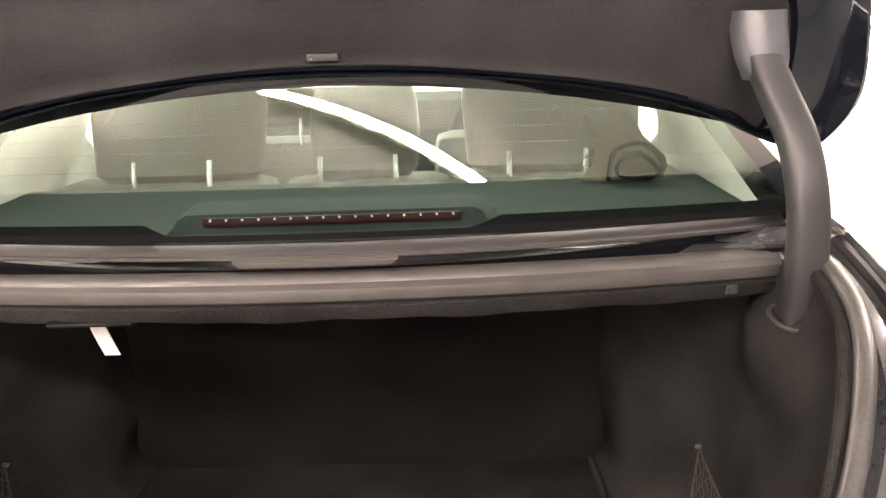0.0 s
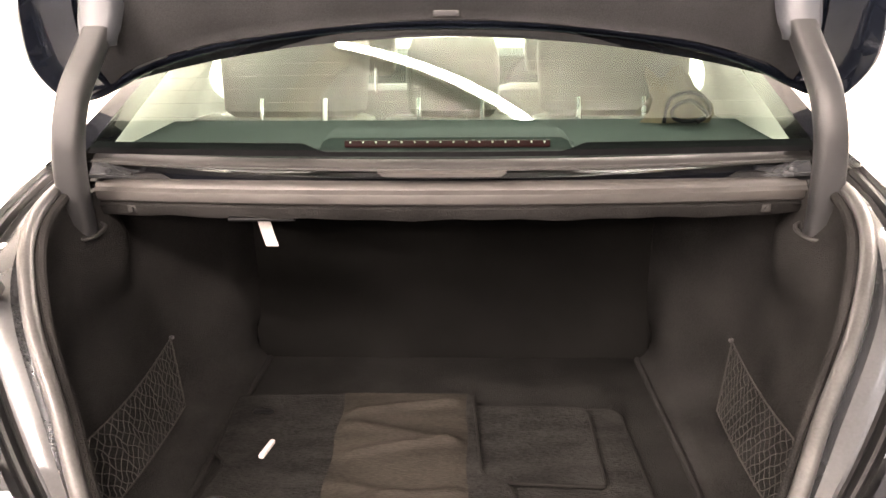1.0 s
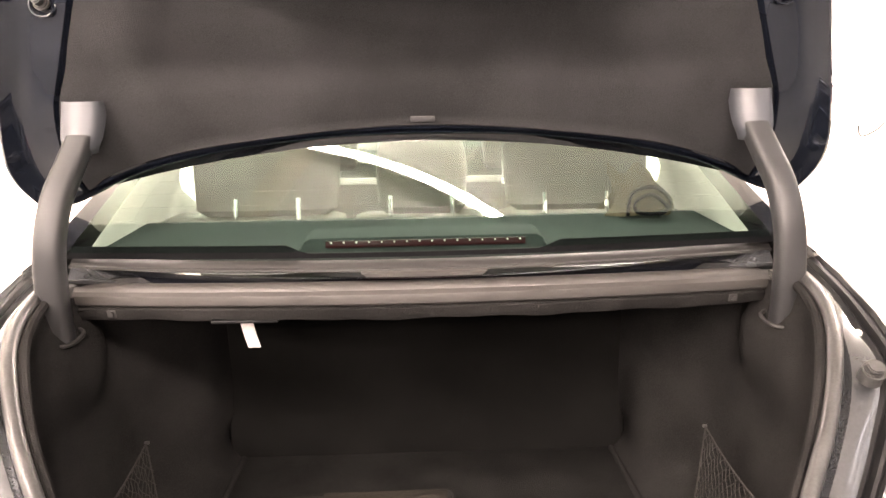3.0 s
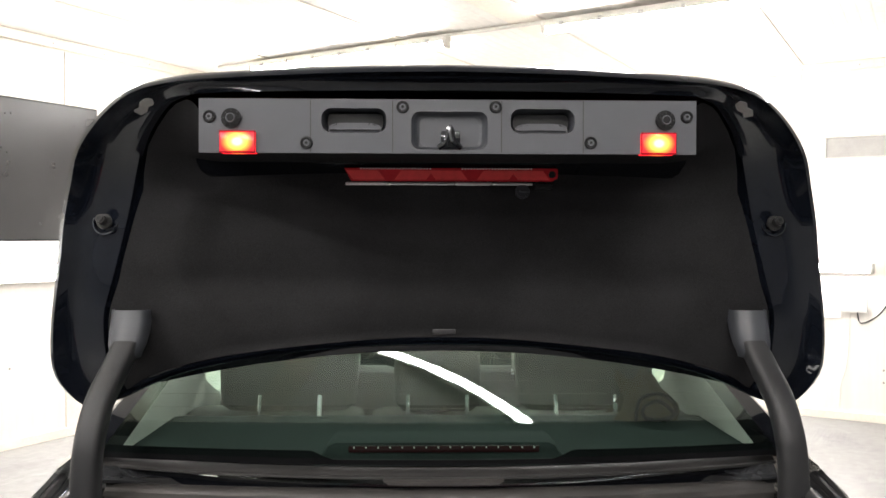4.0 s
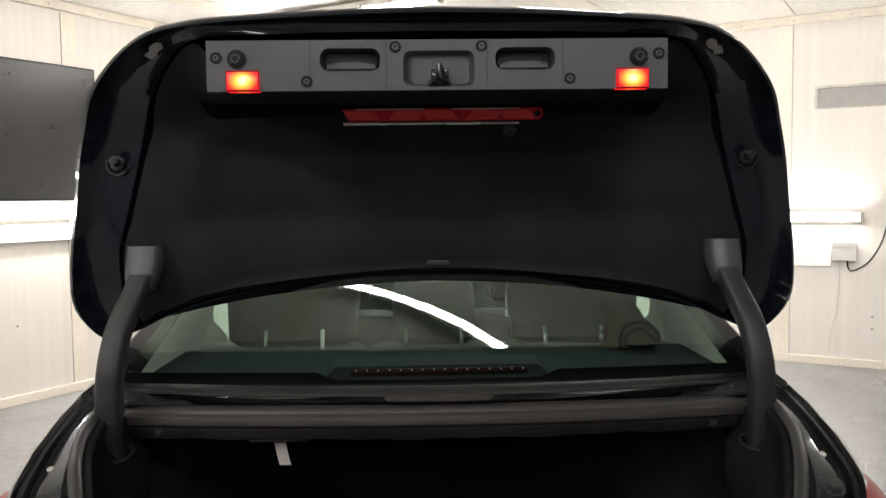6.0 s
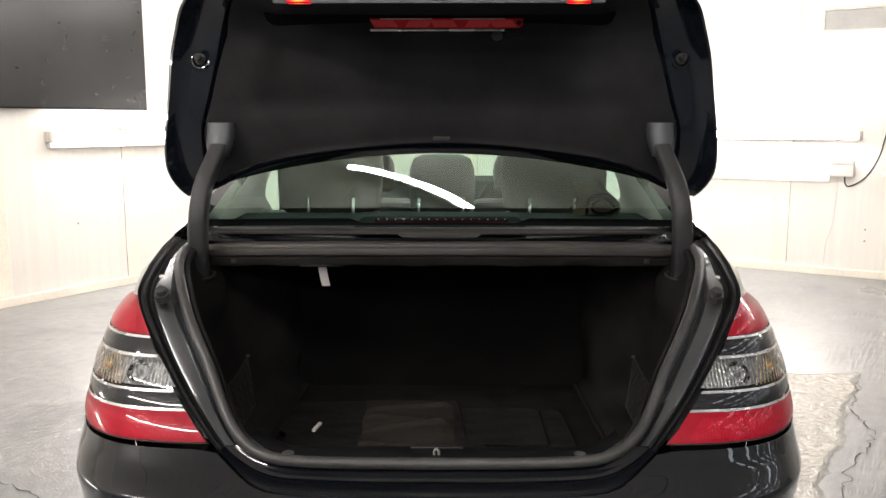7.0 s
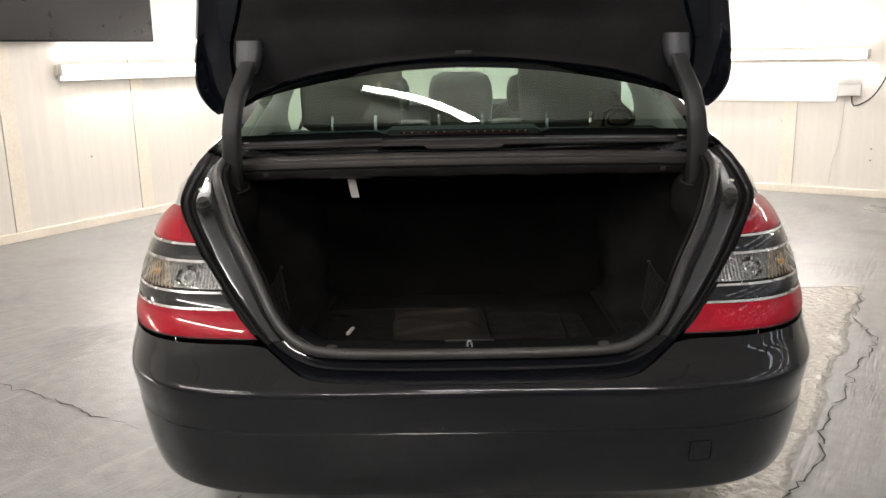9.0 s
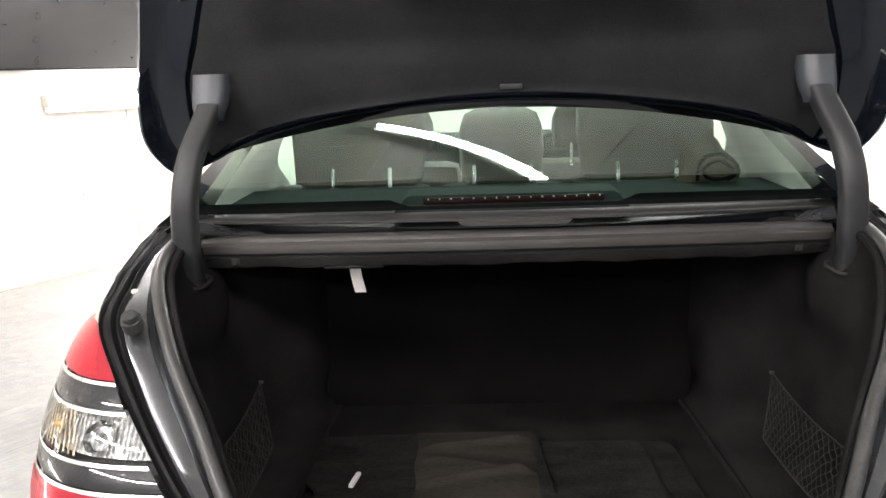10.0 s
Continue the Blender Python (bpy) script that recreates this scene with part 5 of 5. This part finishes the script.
panel = part("handle_panel", panel_plate(), M_PANEL, lid, "grey plastic panel with two hand grips", smooth=False)
for x in (-0.2235, -0.090, 0.0875, 0.2215):
    part("panel_joint", box(x - 0.0006, x + 0.0006, PY - 0.0006, PY + 0.0005, 1.783, 1.868), M_DARK, panel)
for x0, x1, z0, z1, dep in ((-0.199, -0.107, 1.824, 1.850, 0.030), (0.109, 0.201, 1.824, 1.850, 0.030)):
    part("recess_liner", shifted(slab([(x0, z0), (x1, z0), (x1, z1), (x0, z1)], 0, 0.002, 0.010), Matrix.Translation((0, PY + dep, 0)) @ pose(0, 0, 0, 90, 0, 0)), M_EDGE, panel, "dark glossy recess")
for x0, x1 in ((-0.198, -0.108), (0.110, 0.200)):
    grip = [(x0, 1.818), (x1, 1.818), (x1 - 0.004, 1.8295), (x1 - 0.018, 1.8325), (x0 + 0.018, 1.8325), (x0 + 0.004, 1.8295)]
    part("grip", shifted(slab([(x, z) for x, z in grip], 0, 0.016, 0.004, 0.003), Matrix.Translation((0, PY + 0.028, 0)) @ pose(0, 0, 0, 90, 0, 0)), M_PANEL, panel, "smooth grey grip ledge")
for x, z in ((-0.074, 1.857), (0.078, 1.858), (-0.23, 1.798), (0.234, 1.800), (-0.387, 1.840), (0.392, 1.843)):
    sc = part("screw", joined(tube([(0.0084 * math.cos(t), 0.0084 * math.sin(t), 0.0012) for t in np.linspace(0, 2 * math.pi, 22, endpoint=False)], 0.0022, 6, closed=True), disc(0.0084, 0.0012, 20)), M_BLACK, panel)
    sc.matrix_basis = pose(x, PY, z, 90, 0, 0)
    part("screw_head", shifted(disc(0.0054, 0.0022, 18, 0.0006), pose(0, 0, 0.0012)), M_PANEL, sc)
    part("screw_socket", shifted(disc(0.0026, 0.0005, 6), pose(0, 0, 0.0034)), M_BLACK, sc)
for x in (-0.351, 0.356):
    kn = part("adjuster", joined(disc(0.0165, 0.005, 24, 0.002), shifted(disc(0.011, 0.005, 20, 0.002), pose(0, 0, 0.005))), M_BLACK, panel, "round black ribbed rubber stop")
    kn.matrix_basis = pose(x, PY, 1.837, 90, 0, 0)
    part("socket_ring", tube([(0.0068 * math.cos(t), 0.0068 * math.sin(t), 0.0102) for t in np.linspace(0, 2 * math.pi, 18, endpoint=False)], 0.0011, 6, closed=True), M_PANEL, kn)
    for i in range(8):
        part("rib", shifted(box(0.0115, 0.0150, -0.001, 0.001, 0.005, 0.0075), pose(0, 0, 0, 0, 0, 45 * i)), M_BLACK, kn)
for x0, x1 in ((-0.369, -0.313), (0.316, 0.374)):
    wl = part("warning_lamp", box(-0.029, 0.029, -0.013, 0.013, -0.018, 0.018, 0.003), M_REDLIT, panel, "lit red warning lamp")
    part("lamp_rim", tube([(u * 0.028, -0.0115, v * 0.0165) for u, v in ((-1, -1), (1, -1), (1, 1), (-1, 1))], 0.0022, 6, closed=True), M_RED, wl)
    wl.matrix_basis = pose((x0 + x1) / 2, PY + 0.007, 1.799)
# lock
lock = part("lock", joined(shifted(box(-0.016, 0.016, -0.02, 0.01, -0.016, 0.012, 0.004), pose(0.004, PY + 0.012, 1.806)), tube(spline([(-0.014, PY + 0.0, 1.792), (-0.002, PY - 0.012, 1.800), (0.003, PY - 0.012, 1.823), (0.010, PY - 0.012, 1.800), (0.020, PY + 0.0, 1.792)], 16), 0.005, 8)), M_PAINT, panel, "glossy black lock hook in its recess")
part("lock_catch", tube(spline([(0.003, PY - 0.015, 1.826), (0.003, PY - 0.018, 1.812), (0.006, PY - 0.015, 1.800)], 8), 0.003, 8), M_GUTTER, lock)

# folded warning triangle in its clip
tri = part("warning_triangle", shifted(slab([(-0.188, -0.0135), (0.226, -0.0135), (0.238, -0.006), (0.238, 0.0135), (-0.203, 0.0135)], 0, 0.014, 0.003, 0.001), pose(0, 0.802, 1.7735, 90, 0, 0)), M_TRIANGLE, lid, "folded red reflective warning triangle")
for i in range(48):
    x = -0.17 + i * 0.0062 + (0.06 if i > 23 else 0.0)
    part("reflector_tooth", box(x, x + 0.0028, 0.7862, 0.7885, 1.7842, 1.7872), M_WHITE, tri)
for i in range(5):
    x = -0.185 + i * 0.085
    lean = 0.014 if i % 2 else -0.014
    part("reflector_field", shifted(slab([(0, -0.010), (0.066, -0.010), (0.066 + lean, 0.009), (lean, 0.009)], 0, 0.0014), pose(x, 0.7878, 1.773, 90, 0, 0)), M_REFLEX, tri, "brighter red reflecting field")
part("triangle_bar", box(-0.200, 0.186, 0.786, 0.792, 1.7515, 1.7575, 0.001), M_LINE, lid, "thin bright metal bar")
part("triangle_clip", box(0.19, 0.225, 0.782, 0.80, 1.744, 1.758, 0.003), M_BLACK, lid)
part("turn_knob", joined(shifted(disc(0.0155, 0.008, 22, 0.003), pose(0.164, 0.788, 1.738, 78, 0, 0)), shifted(box(-0.012, 0.012, -0.003, 0.003, 0.008, 0.013, 0.002), pose(0.164, 0.788, 1.738, 78, 0, 25))), M_PANEL, lid, "grey plastic turn knob of the clip")
part("end_knob", shifted(disc(0.0075, 0.003, 14, 0.001), pose(0.226, 0.788, 1.7745, 90, 0, 0)), M_BLACK, lid)

for s in (-1, 1):
    # rubber buffers on the frame
    bf = part("buffer", joined(disc(0.016, 0.012, 20, 0.003), shifted(disc(0.010, 0.020, 18, 0.003), pose(0, 0, 0.012))), M_SCUTTLE, lid, "black rubber buffer")
    part("buffer_socket", shifted(box(-0.004, 0.004, -0.004, 0.004, 0.0321, 0.0335), Matrix.Identity(4)), M_BLACK, bf)
    part("buffer_ring", tube([(0.026 * math.cos(t), 0.026 * math.sin(t), 0.001) for t in np.linspace(0, 2 * math.pi, 26, endpoint=False)], 0.0028, 6, closed=True), M_INNER, bf)
    bf.matrix_basis = pose(s * 0.700, 0.818, 1.674, 76, 0, s * 4)
    # cover where the hinge arm enters the lid
    rows = []
    for t, (xi, xo, y, z) in zip(np.linspace(0, 1, 6), ((0.612, 0.690, 0.812, 1.492), (0.612, 0.690, 0.806, 1.47), (0.614, 0.691, 0.798, 1.445), (0.618, 0.690, 0.790, 1.422), (0.625, 0.686, 0.786, 1.405), (0.632, 0.680, 0.795, 1.392))):
        rows.append([(s * xi, y + 0.035, z), (s * (xi + 0.003), y + 0.004, z), (s * (xi + 0.014), y - 0.006, z), (s * (xi * 0.5 + xo * 0.5), y - 0.008, z), (s * (xo - 0.012), y - 0.005, z), (s * (xo - 0.002), y + 0.005, z), (s * xo, y + 0.04, z)])
    part("hinge_cover", lofted(rows), M_PANEL, lid, "grey plastic hinge cover", sharp=50)
    # reflected glint in the glossy frame corner, laid on as a pale grey patch
    zx = Vector((s * -0.62, -0.70, 0.34)).normalized()
    zz = Vector((s * -0.10, -0.52, -0.85)).normalized()
    zy = zz.cross(zx).normalized()
    spot = Matrix((zx, zy, zx.cross(zy))).transposed().to_4x4()
    spot.translation = Vector((s * 0.530, 0.545, 1.874))
    worn = part("worn_patch", slab([(-0.030, -0.007), (-0.012, -0.012), (0.004, -0.007), (0.016, -0.012), (0.030, -0.004), (0.024, 0.007), (0.006, 0.010), (-0.010, 0.004), (-0.024, 0.009)], 0, 0.0015, 0.004), M_GREY, lid, "pale painted glint in the frame corner")
    worn.matrix_basis = spot

# ---- cabin seen through the rear window ----
part("shelf_edge", lofted([[(x, y, z) for x in np.linspace(-0.70, 0.70, 15)] for y, z in ((0.78, 1.135), (0.79, 1.148), (0.865, 1.150), (0.865, 1.159))]), M_BLACK, car, "black lower edge of the parcel shelf")
part("parcel_shelf", lofted([[(x, y, z) for x in np.linspace(-0.70, 0.70, 15)] for y, z in ((0.866, 1.155), (0.868, 1.166), (0.95, 1.172), (1.22, 1.180), (1.26, 1.174), (1.268, 1.02))]), M_SHELF, car, "dark parcel shelf")
bl = part("high_brake_lamp", lofted([[(u * w, y, z - (z - 1.164) * max(0.0, (abs(u) - 0.84) / 0.16) ** 2) for u in np.linspace(-1, 1, 41)] for w, y, z in ((0.275, 0.800, 1.168), (0.27, 0.802, 1.201), (0.265, 0.809, 1.214), (0.262, 0.88, 1.221), (0.275, 1.02, 1.168))]), M_SHELF, car, "dark housing of the high brake lamp")
part("lens", box(-0.195, 0.203, 0.796, 0.803, 1.197, 1.2105, 0.002), M_DARKRED, bl, "dark red lens")
for i in range(16):
    part("diode", shifted(disc(0.0018, 0.003, 8), pose(-0.183 + i * 0.0250, 0.797, 1.2075, 90, 0, 0)), M_GREY, bl)
part("cabin_floor", box(-0.78, 0.78, 1.25, 3.7, 0.30, 0.42), M_SHELF, car)
part("dashboard", box(-0.76, 0.76, 3.38, 3.80, 0.6, 1.15, 0.05), M_SHELF, car)
bench = part("rear_seat", joined(box(-0.70, -0.20, 1.27, 1.48, 0.45, 1.168, 0.05), box(-0.19, 0.19, 1.28, 1.48, 0.45, 1.16, 0.04), box(0.20, 0.70, 1.27, 1.48, 0.45, 1.168, 0.05), box(-0.72, 0.72, 1.43, 2.0, 0.40, 0.62, 0.06)), M_LEATHER, car, "dark leather rear bench")


def headrest(x, w, z0, z1, y, lean, parent, taper=0.8):
    rows = []
    for z, k, d in ((z0, 0.80, 0.35), (z0 + 0.02, 0.95, 0.8), (z0 * .5 + z1 * .5, 1.0, 1.0), (z1 - 0.05, 0.97, 0.95), (z1 - 0.015, 0.86, 0.7), (z1, 0.6, 0.3)):
        ring = []
        for i in range(24):
            t = 2 * math.pi * i / 24
            c, q = math.cos(t), math.sin(t)
            ring.append((x + w * k * math.copysign(abs(c) ** 0.5, c), y + lean * (z - z0) + 0.05 * d * math.copysign(abs(q) ** 0.7, q), z))
        rows.append(ring)
    bm = lofted(rows, close_v=True)
    bmesh.ops.holes_fill(bm, edges=bm.edges[:])
    return part("headrest", bm, M_LEATHER, parent, "dark leather headrest")


for x, w, z1 in ((-0.412, 0.196, 1.455), (0.0, 0.122, 1.375), (0.412, 0.196, 1.455)):
    headrest(x, w, 1.165, z1, 1.37, 0.30, bench)
for x in (-0.467, -0.311, -0.080, 0.075, 0.309, 0.466):
    part("headrest_post", tube(spline([(x, 1.243, 1.13), (x, 1.243, 1.18), (x, 1.246, 1.205), (x, 1.256, 1.228)], 8), 0.0058, 10), M_POST, bench, "chrome headrest post")
for s in (-1, 1):
    fs = part("front_seat", joined(box(s * 0.38 - 0.25, s * 0.38 + 0.25, 2.35, 2.52, 0.5, 1.12, 0.06), box(s * 0.38 - 0.26, s * 0.38 + 0.26, 2.45, 2.98, 0.42, 0.62, 0.06)), M_LEATHER, car, "dark leather front seat")
    headrest(s * 0.38, 0.14, 1.155, 1.34, 2.42, 0.05, fs)
    for dx in (-0.065, 0.065):
        part("headrest_post", tube([(s * 0.38 + dx, 2.352, 1.10), (s * 0.38 + dx, 2.355, 1.19)], 0.006, 10), M_POST, fs, "chrome headrest post")
ring = [(0.38 + 0.19 * math.cos(t), 3.15 + 0.08 * math.sin(t), 1.0 + 0.17 * math.sin(t)) for t in np.linspace(0, 2 * math.pi, 40, endpoint=False)]
part("steering_wheel", tube(ring, 0.015, 8, closed=True), M_BLACK, car)

# ---- loose things ----
clutter = tagged(empty("cable_bundle", 0.53, 1.16, 1.181), "brown pouch with a loop of black cable", "cable")
part("pouch", lofted([[(0.75 * x * (1 - 0.35 * t) + 0.02 * math.sin(5 * t), 0.05 * math.sin(3 * x * 12) * 0.2 + 0.02 * t, 0.115 * t * (1 + 0.12 * math.sin(x * 40))) for x in np.linspace(-0.11, 0.10, 9)] for t in np.linspace(0, 1, 6)] + [[(x * 0.45, 0.07, 0.05) for x in np.linspace(-0.11, 0.10, 9)], [(x * 0.75, 0.10, 0.0) for x in np.linspace(-0.11, 0.10, 9)]]), M_BROWN, clutter, "crumpled brown pouch")
loop = spline([(-0.03, -0.04, 0.006), (-0.025, -0.03, 0.03), (-0.01, -0.03, 0.055), (0.04, -0.03, 0.064), (0.085, -0.02, 0.045), (0.09, -0.03, 0.02), (0.04, -0.04, 0.009), (-0.005, -0.045, 0.015), (-0.01, -0.045, 0.036), (0.035, -0.045, 0.05), (0.08, -0.045, 0.022), (0.055, -0.05, 0.008)], 60)
loop = [(x * 0.85 - 0.01, y, z * 1.15) for x, y, z in loop]
part("cable", tube(loop, 0.0048, 8), M_PRINT, clutter, "black cable in loops")

def floor_mat(outline, z0, z1, fillet, label):
    """A carpet mat with a stitched dark binding round its edge."""
    m = tagged(part("floor_mat", slab(outline, z0, z1, fillet, 0.003), M_MAT), label, "floor mat", "mats in the boot")
    part("binding", tube([(p.x, p.y, z1 - 0.003) for p in rounded(outline, fillet)], 0.0042, 6, closed=True), M_BINDING, m, "dark stitched binding")
    m.location.x = 0.005
    return m


floor_mat([(-0.40, 0.86), (0.36, 0.872), (0.378, 0.85), (0.395, 0.375), (0.38, 0.355), (0.03, 0.365), (-0.02, 0.40), (-0.06, 0.372), (-0.44, 0.362), (-0.458, 0.40), (-0.44, 0.55)], 0.5805, 0.5895, 0.02, "dark grey ribbed car floor mat under another")
floor_mat([(-0.2, 0.85), (0.10, 0.864), (0.290, 0.866), (0.307, 0.835), (0.306, 0.562), (0.09, 0.574), (0.07, 0.59), (-0.2, 0.60)], 0.5896, 0.5985, 0.016, "dark grey car floor mat lying on another")
m1 = floor_mat([(-0.478, 0.888), (0.050, 0.908), (0.058, 0.83), (0.072, 0.585), (0.118, 0.556), (0.133, 0.52), (0.128, 0.462), (0.112, 0.446), (0.06, 0.444), (-0.02, 0.428), (-0.13, 0.402), (-0.226, 0.374), (-0.292, 0.384), (-0.335, 0.428), (-0.41, 0.431), (-0.44, 0.462), (-0.449, 0.505), (-0.436, 0.60), (-0.438, 0.622), (-0.464, 0.652)], 0.5986, 0.6075, 0.02, "dark grey shaped car floor mat, the uppermost")
strip_rows = []
for t in np.linspace(0, 1, 60):
    row = []
    for u in np.linspace(0, 1, 28):
        x0, x1 = -0.219 - 0.016 * t + 0.003 * math.sin(17 * t), 0.046 - 0.006 * t + 0.002 * math.sin(13 * t)
        y = 0.405 + 0.498 * t + (0.050 * u - 0.010) * (1 - t)
        x = x0 + (x1 - x0) * u
        w = 0.003 * math.sin(22 * (y + 0.12 * x) + 2 * math.sin(7 * x)) + 0.009 * max(0, math.sin(37 * y - 14 * x + 1.3 + math.sin(9 * x))) ** 8 + 0.007 * max(0, math.sin(29 * y + 9 * x + 0.4)) ** 10
        edge = min(1, 8 * u, 8 * (1 - u), 12 * t, 12 * (1 - t))
        row.append((x, y, 0.6083 + (0.0045 + w) * edge))
    strip_rows.append(row)
part("worn_strip", lofted(strip_rows), M_WORN, m1, "worn brownish cloth heel strip")
part("eyelet", tube([(-0.413 + 0.018 * math.cos(t), 0.490 + 0.009 * math.sin(t), 0.6085) for t in np.linspace(0, 6.28, 18, endpoint=False)], 0.0025, 6, closed=True), M_BLACK, m1)
part("fastener", slab([(-0.428, 0.807), (-0.383, 0.807), (-0.383, 0.823), (-0.428, 0.823)], 0.6075, 0.6105, 0.007, 0.001), M_BLACK, m1)
stick = tagged(part("white_stick", box(-0.031, 0.031, -0.0055, 0.0055, 0, 0.009, 0.0035), M_PAPER), "small white plastic stick lying on the mat", "stick")
stick.matrix_basis = pose(-0.354, 0.657, 0.608, 0, 0, 80)


def luggage_net(s):
    """Cord mesh stretched over the pocket of the side lining."""
    net = tagged(empty("luggage_net", 0.005, 0, 0), "black elastic luggage net on the boot side", "net", "luggage nets")
    A, B, C, D = Vector((0.600, 0.836, 0.773)), Vector((0.572, 0.80, 0.628)), Vector((0.548, 0.36, 0.668)), Vector((0.578, 0.34, 0.796))

    def at(u, v):
        p = (A * (1 - u) + D * u) * (1 - v) + (B * (1 - u) + C * u) * v
        p.z -= 0.010 * math.sin(math.pi * u) * (1 - v)
        p.x -= 0.006 * math.sin(math.pi * u)
        return Vector((s * p.x, p.y, p.z))

    nu, nv = 17, 5
    cords = []
    for k in range(-nv, nu + 1):
        for sg in (1, -1):
            path = []
            for i in range(nv * 2 + 1):
                v = i / (nv * 2)
                u = (k + (v * nv if sg > 0 else nv - v * nv)) / nu
                if 0 <= u <= 1:
                    wob = 0.0022 * math.sin(40 * u + 26 * v + k)
                    path.append(at(u, v) + Vector((wob, wob, wob)))
            if len(path) > 2:
                cords.append(tube(path, 0.0009, 4, caps=False))
    tagged(part("cord_mesh", joined(*cords), M_CORD, net, smooth=False), kind="stuff")
    for v in (0, 1):
        part("border_cord", tube([at(u, v) for u in np.linspace(0, 1, 24)], 0.0018, 6), M_CORD, net)
    part("border_cord", tube([at(0, v) for v in np.linspace(0, 1, 8)], 0.0018, 6), M_CORD, net)
    part("hook", shifted(disc(0.0038, 0.010, 12, 0.001), pose(s * 0.604, 0.838, 0.774, 0, -90 * s, 0)), M_RUBBER, net)
    part("hook", shifted(disc(0.0038, 0.010, 12, 0.001), pose(s * 0.582, 0.34, 0.798, 0, -90 * s, 0)), M_RUBBER, net)
    return net


luggage_net(-1)
luggage_net(1)


# small pieces of the lid's fittings belong to the lid itself, no deeper
for ob in list(bpy.data.objects):
    while ob.parent and ob.parent.parent and ob.parent.parent.parent:
        ob.matrix_basis = ob.parent.matrix_basis @ ob.matrix_basis
        ob.parent = ob.parent.parent
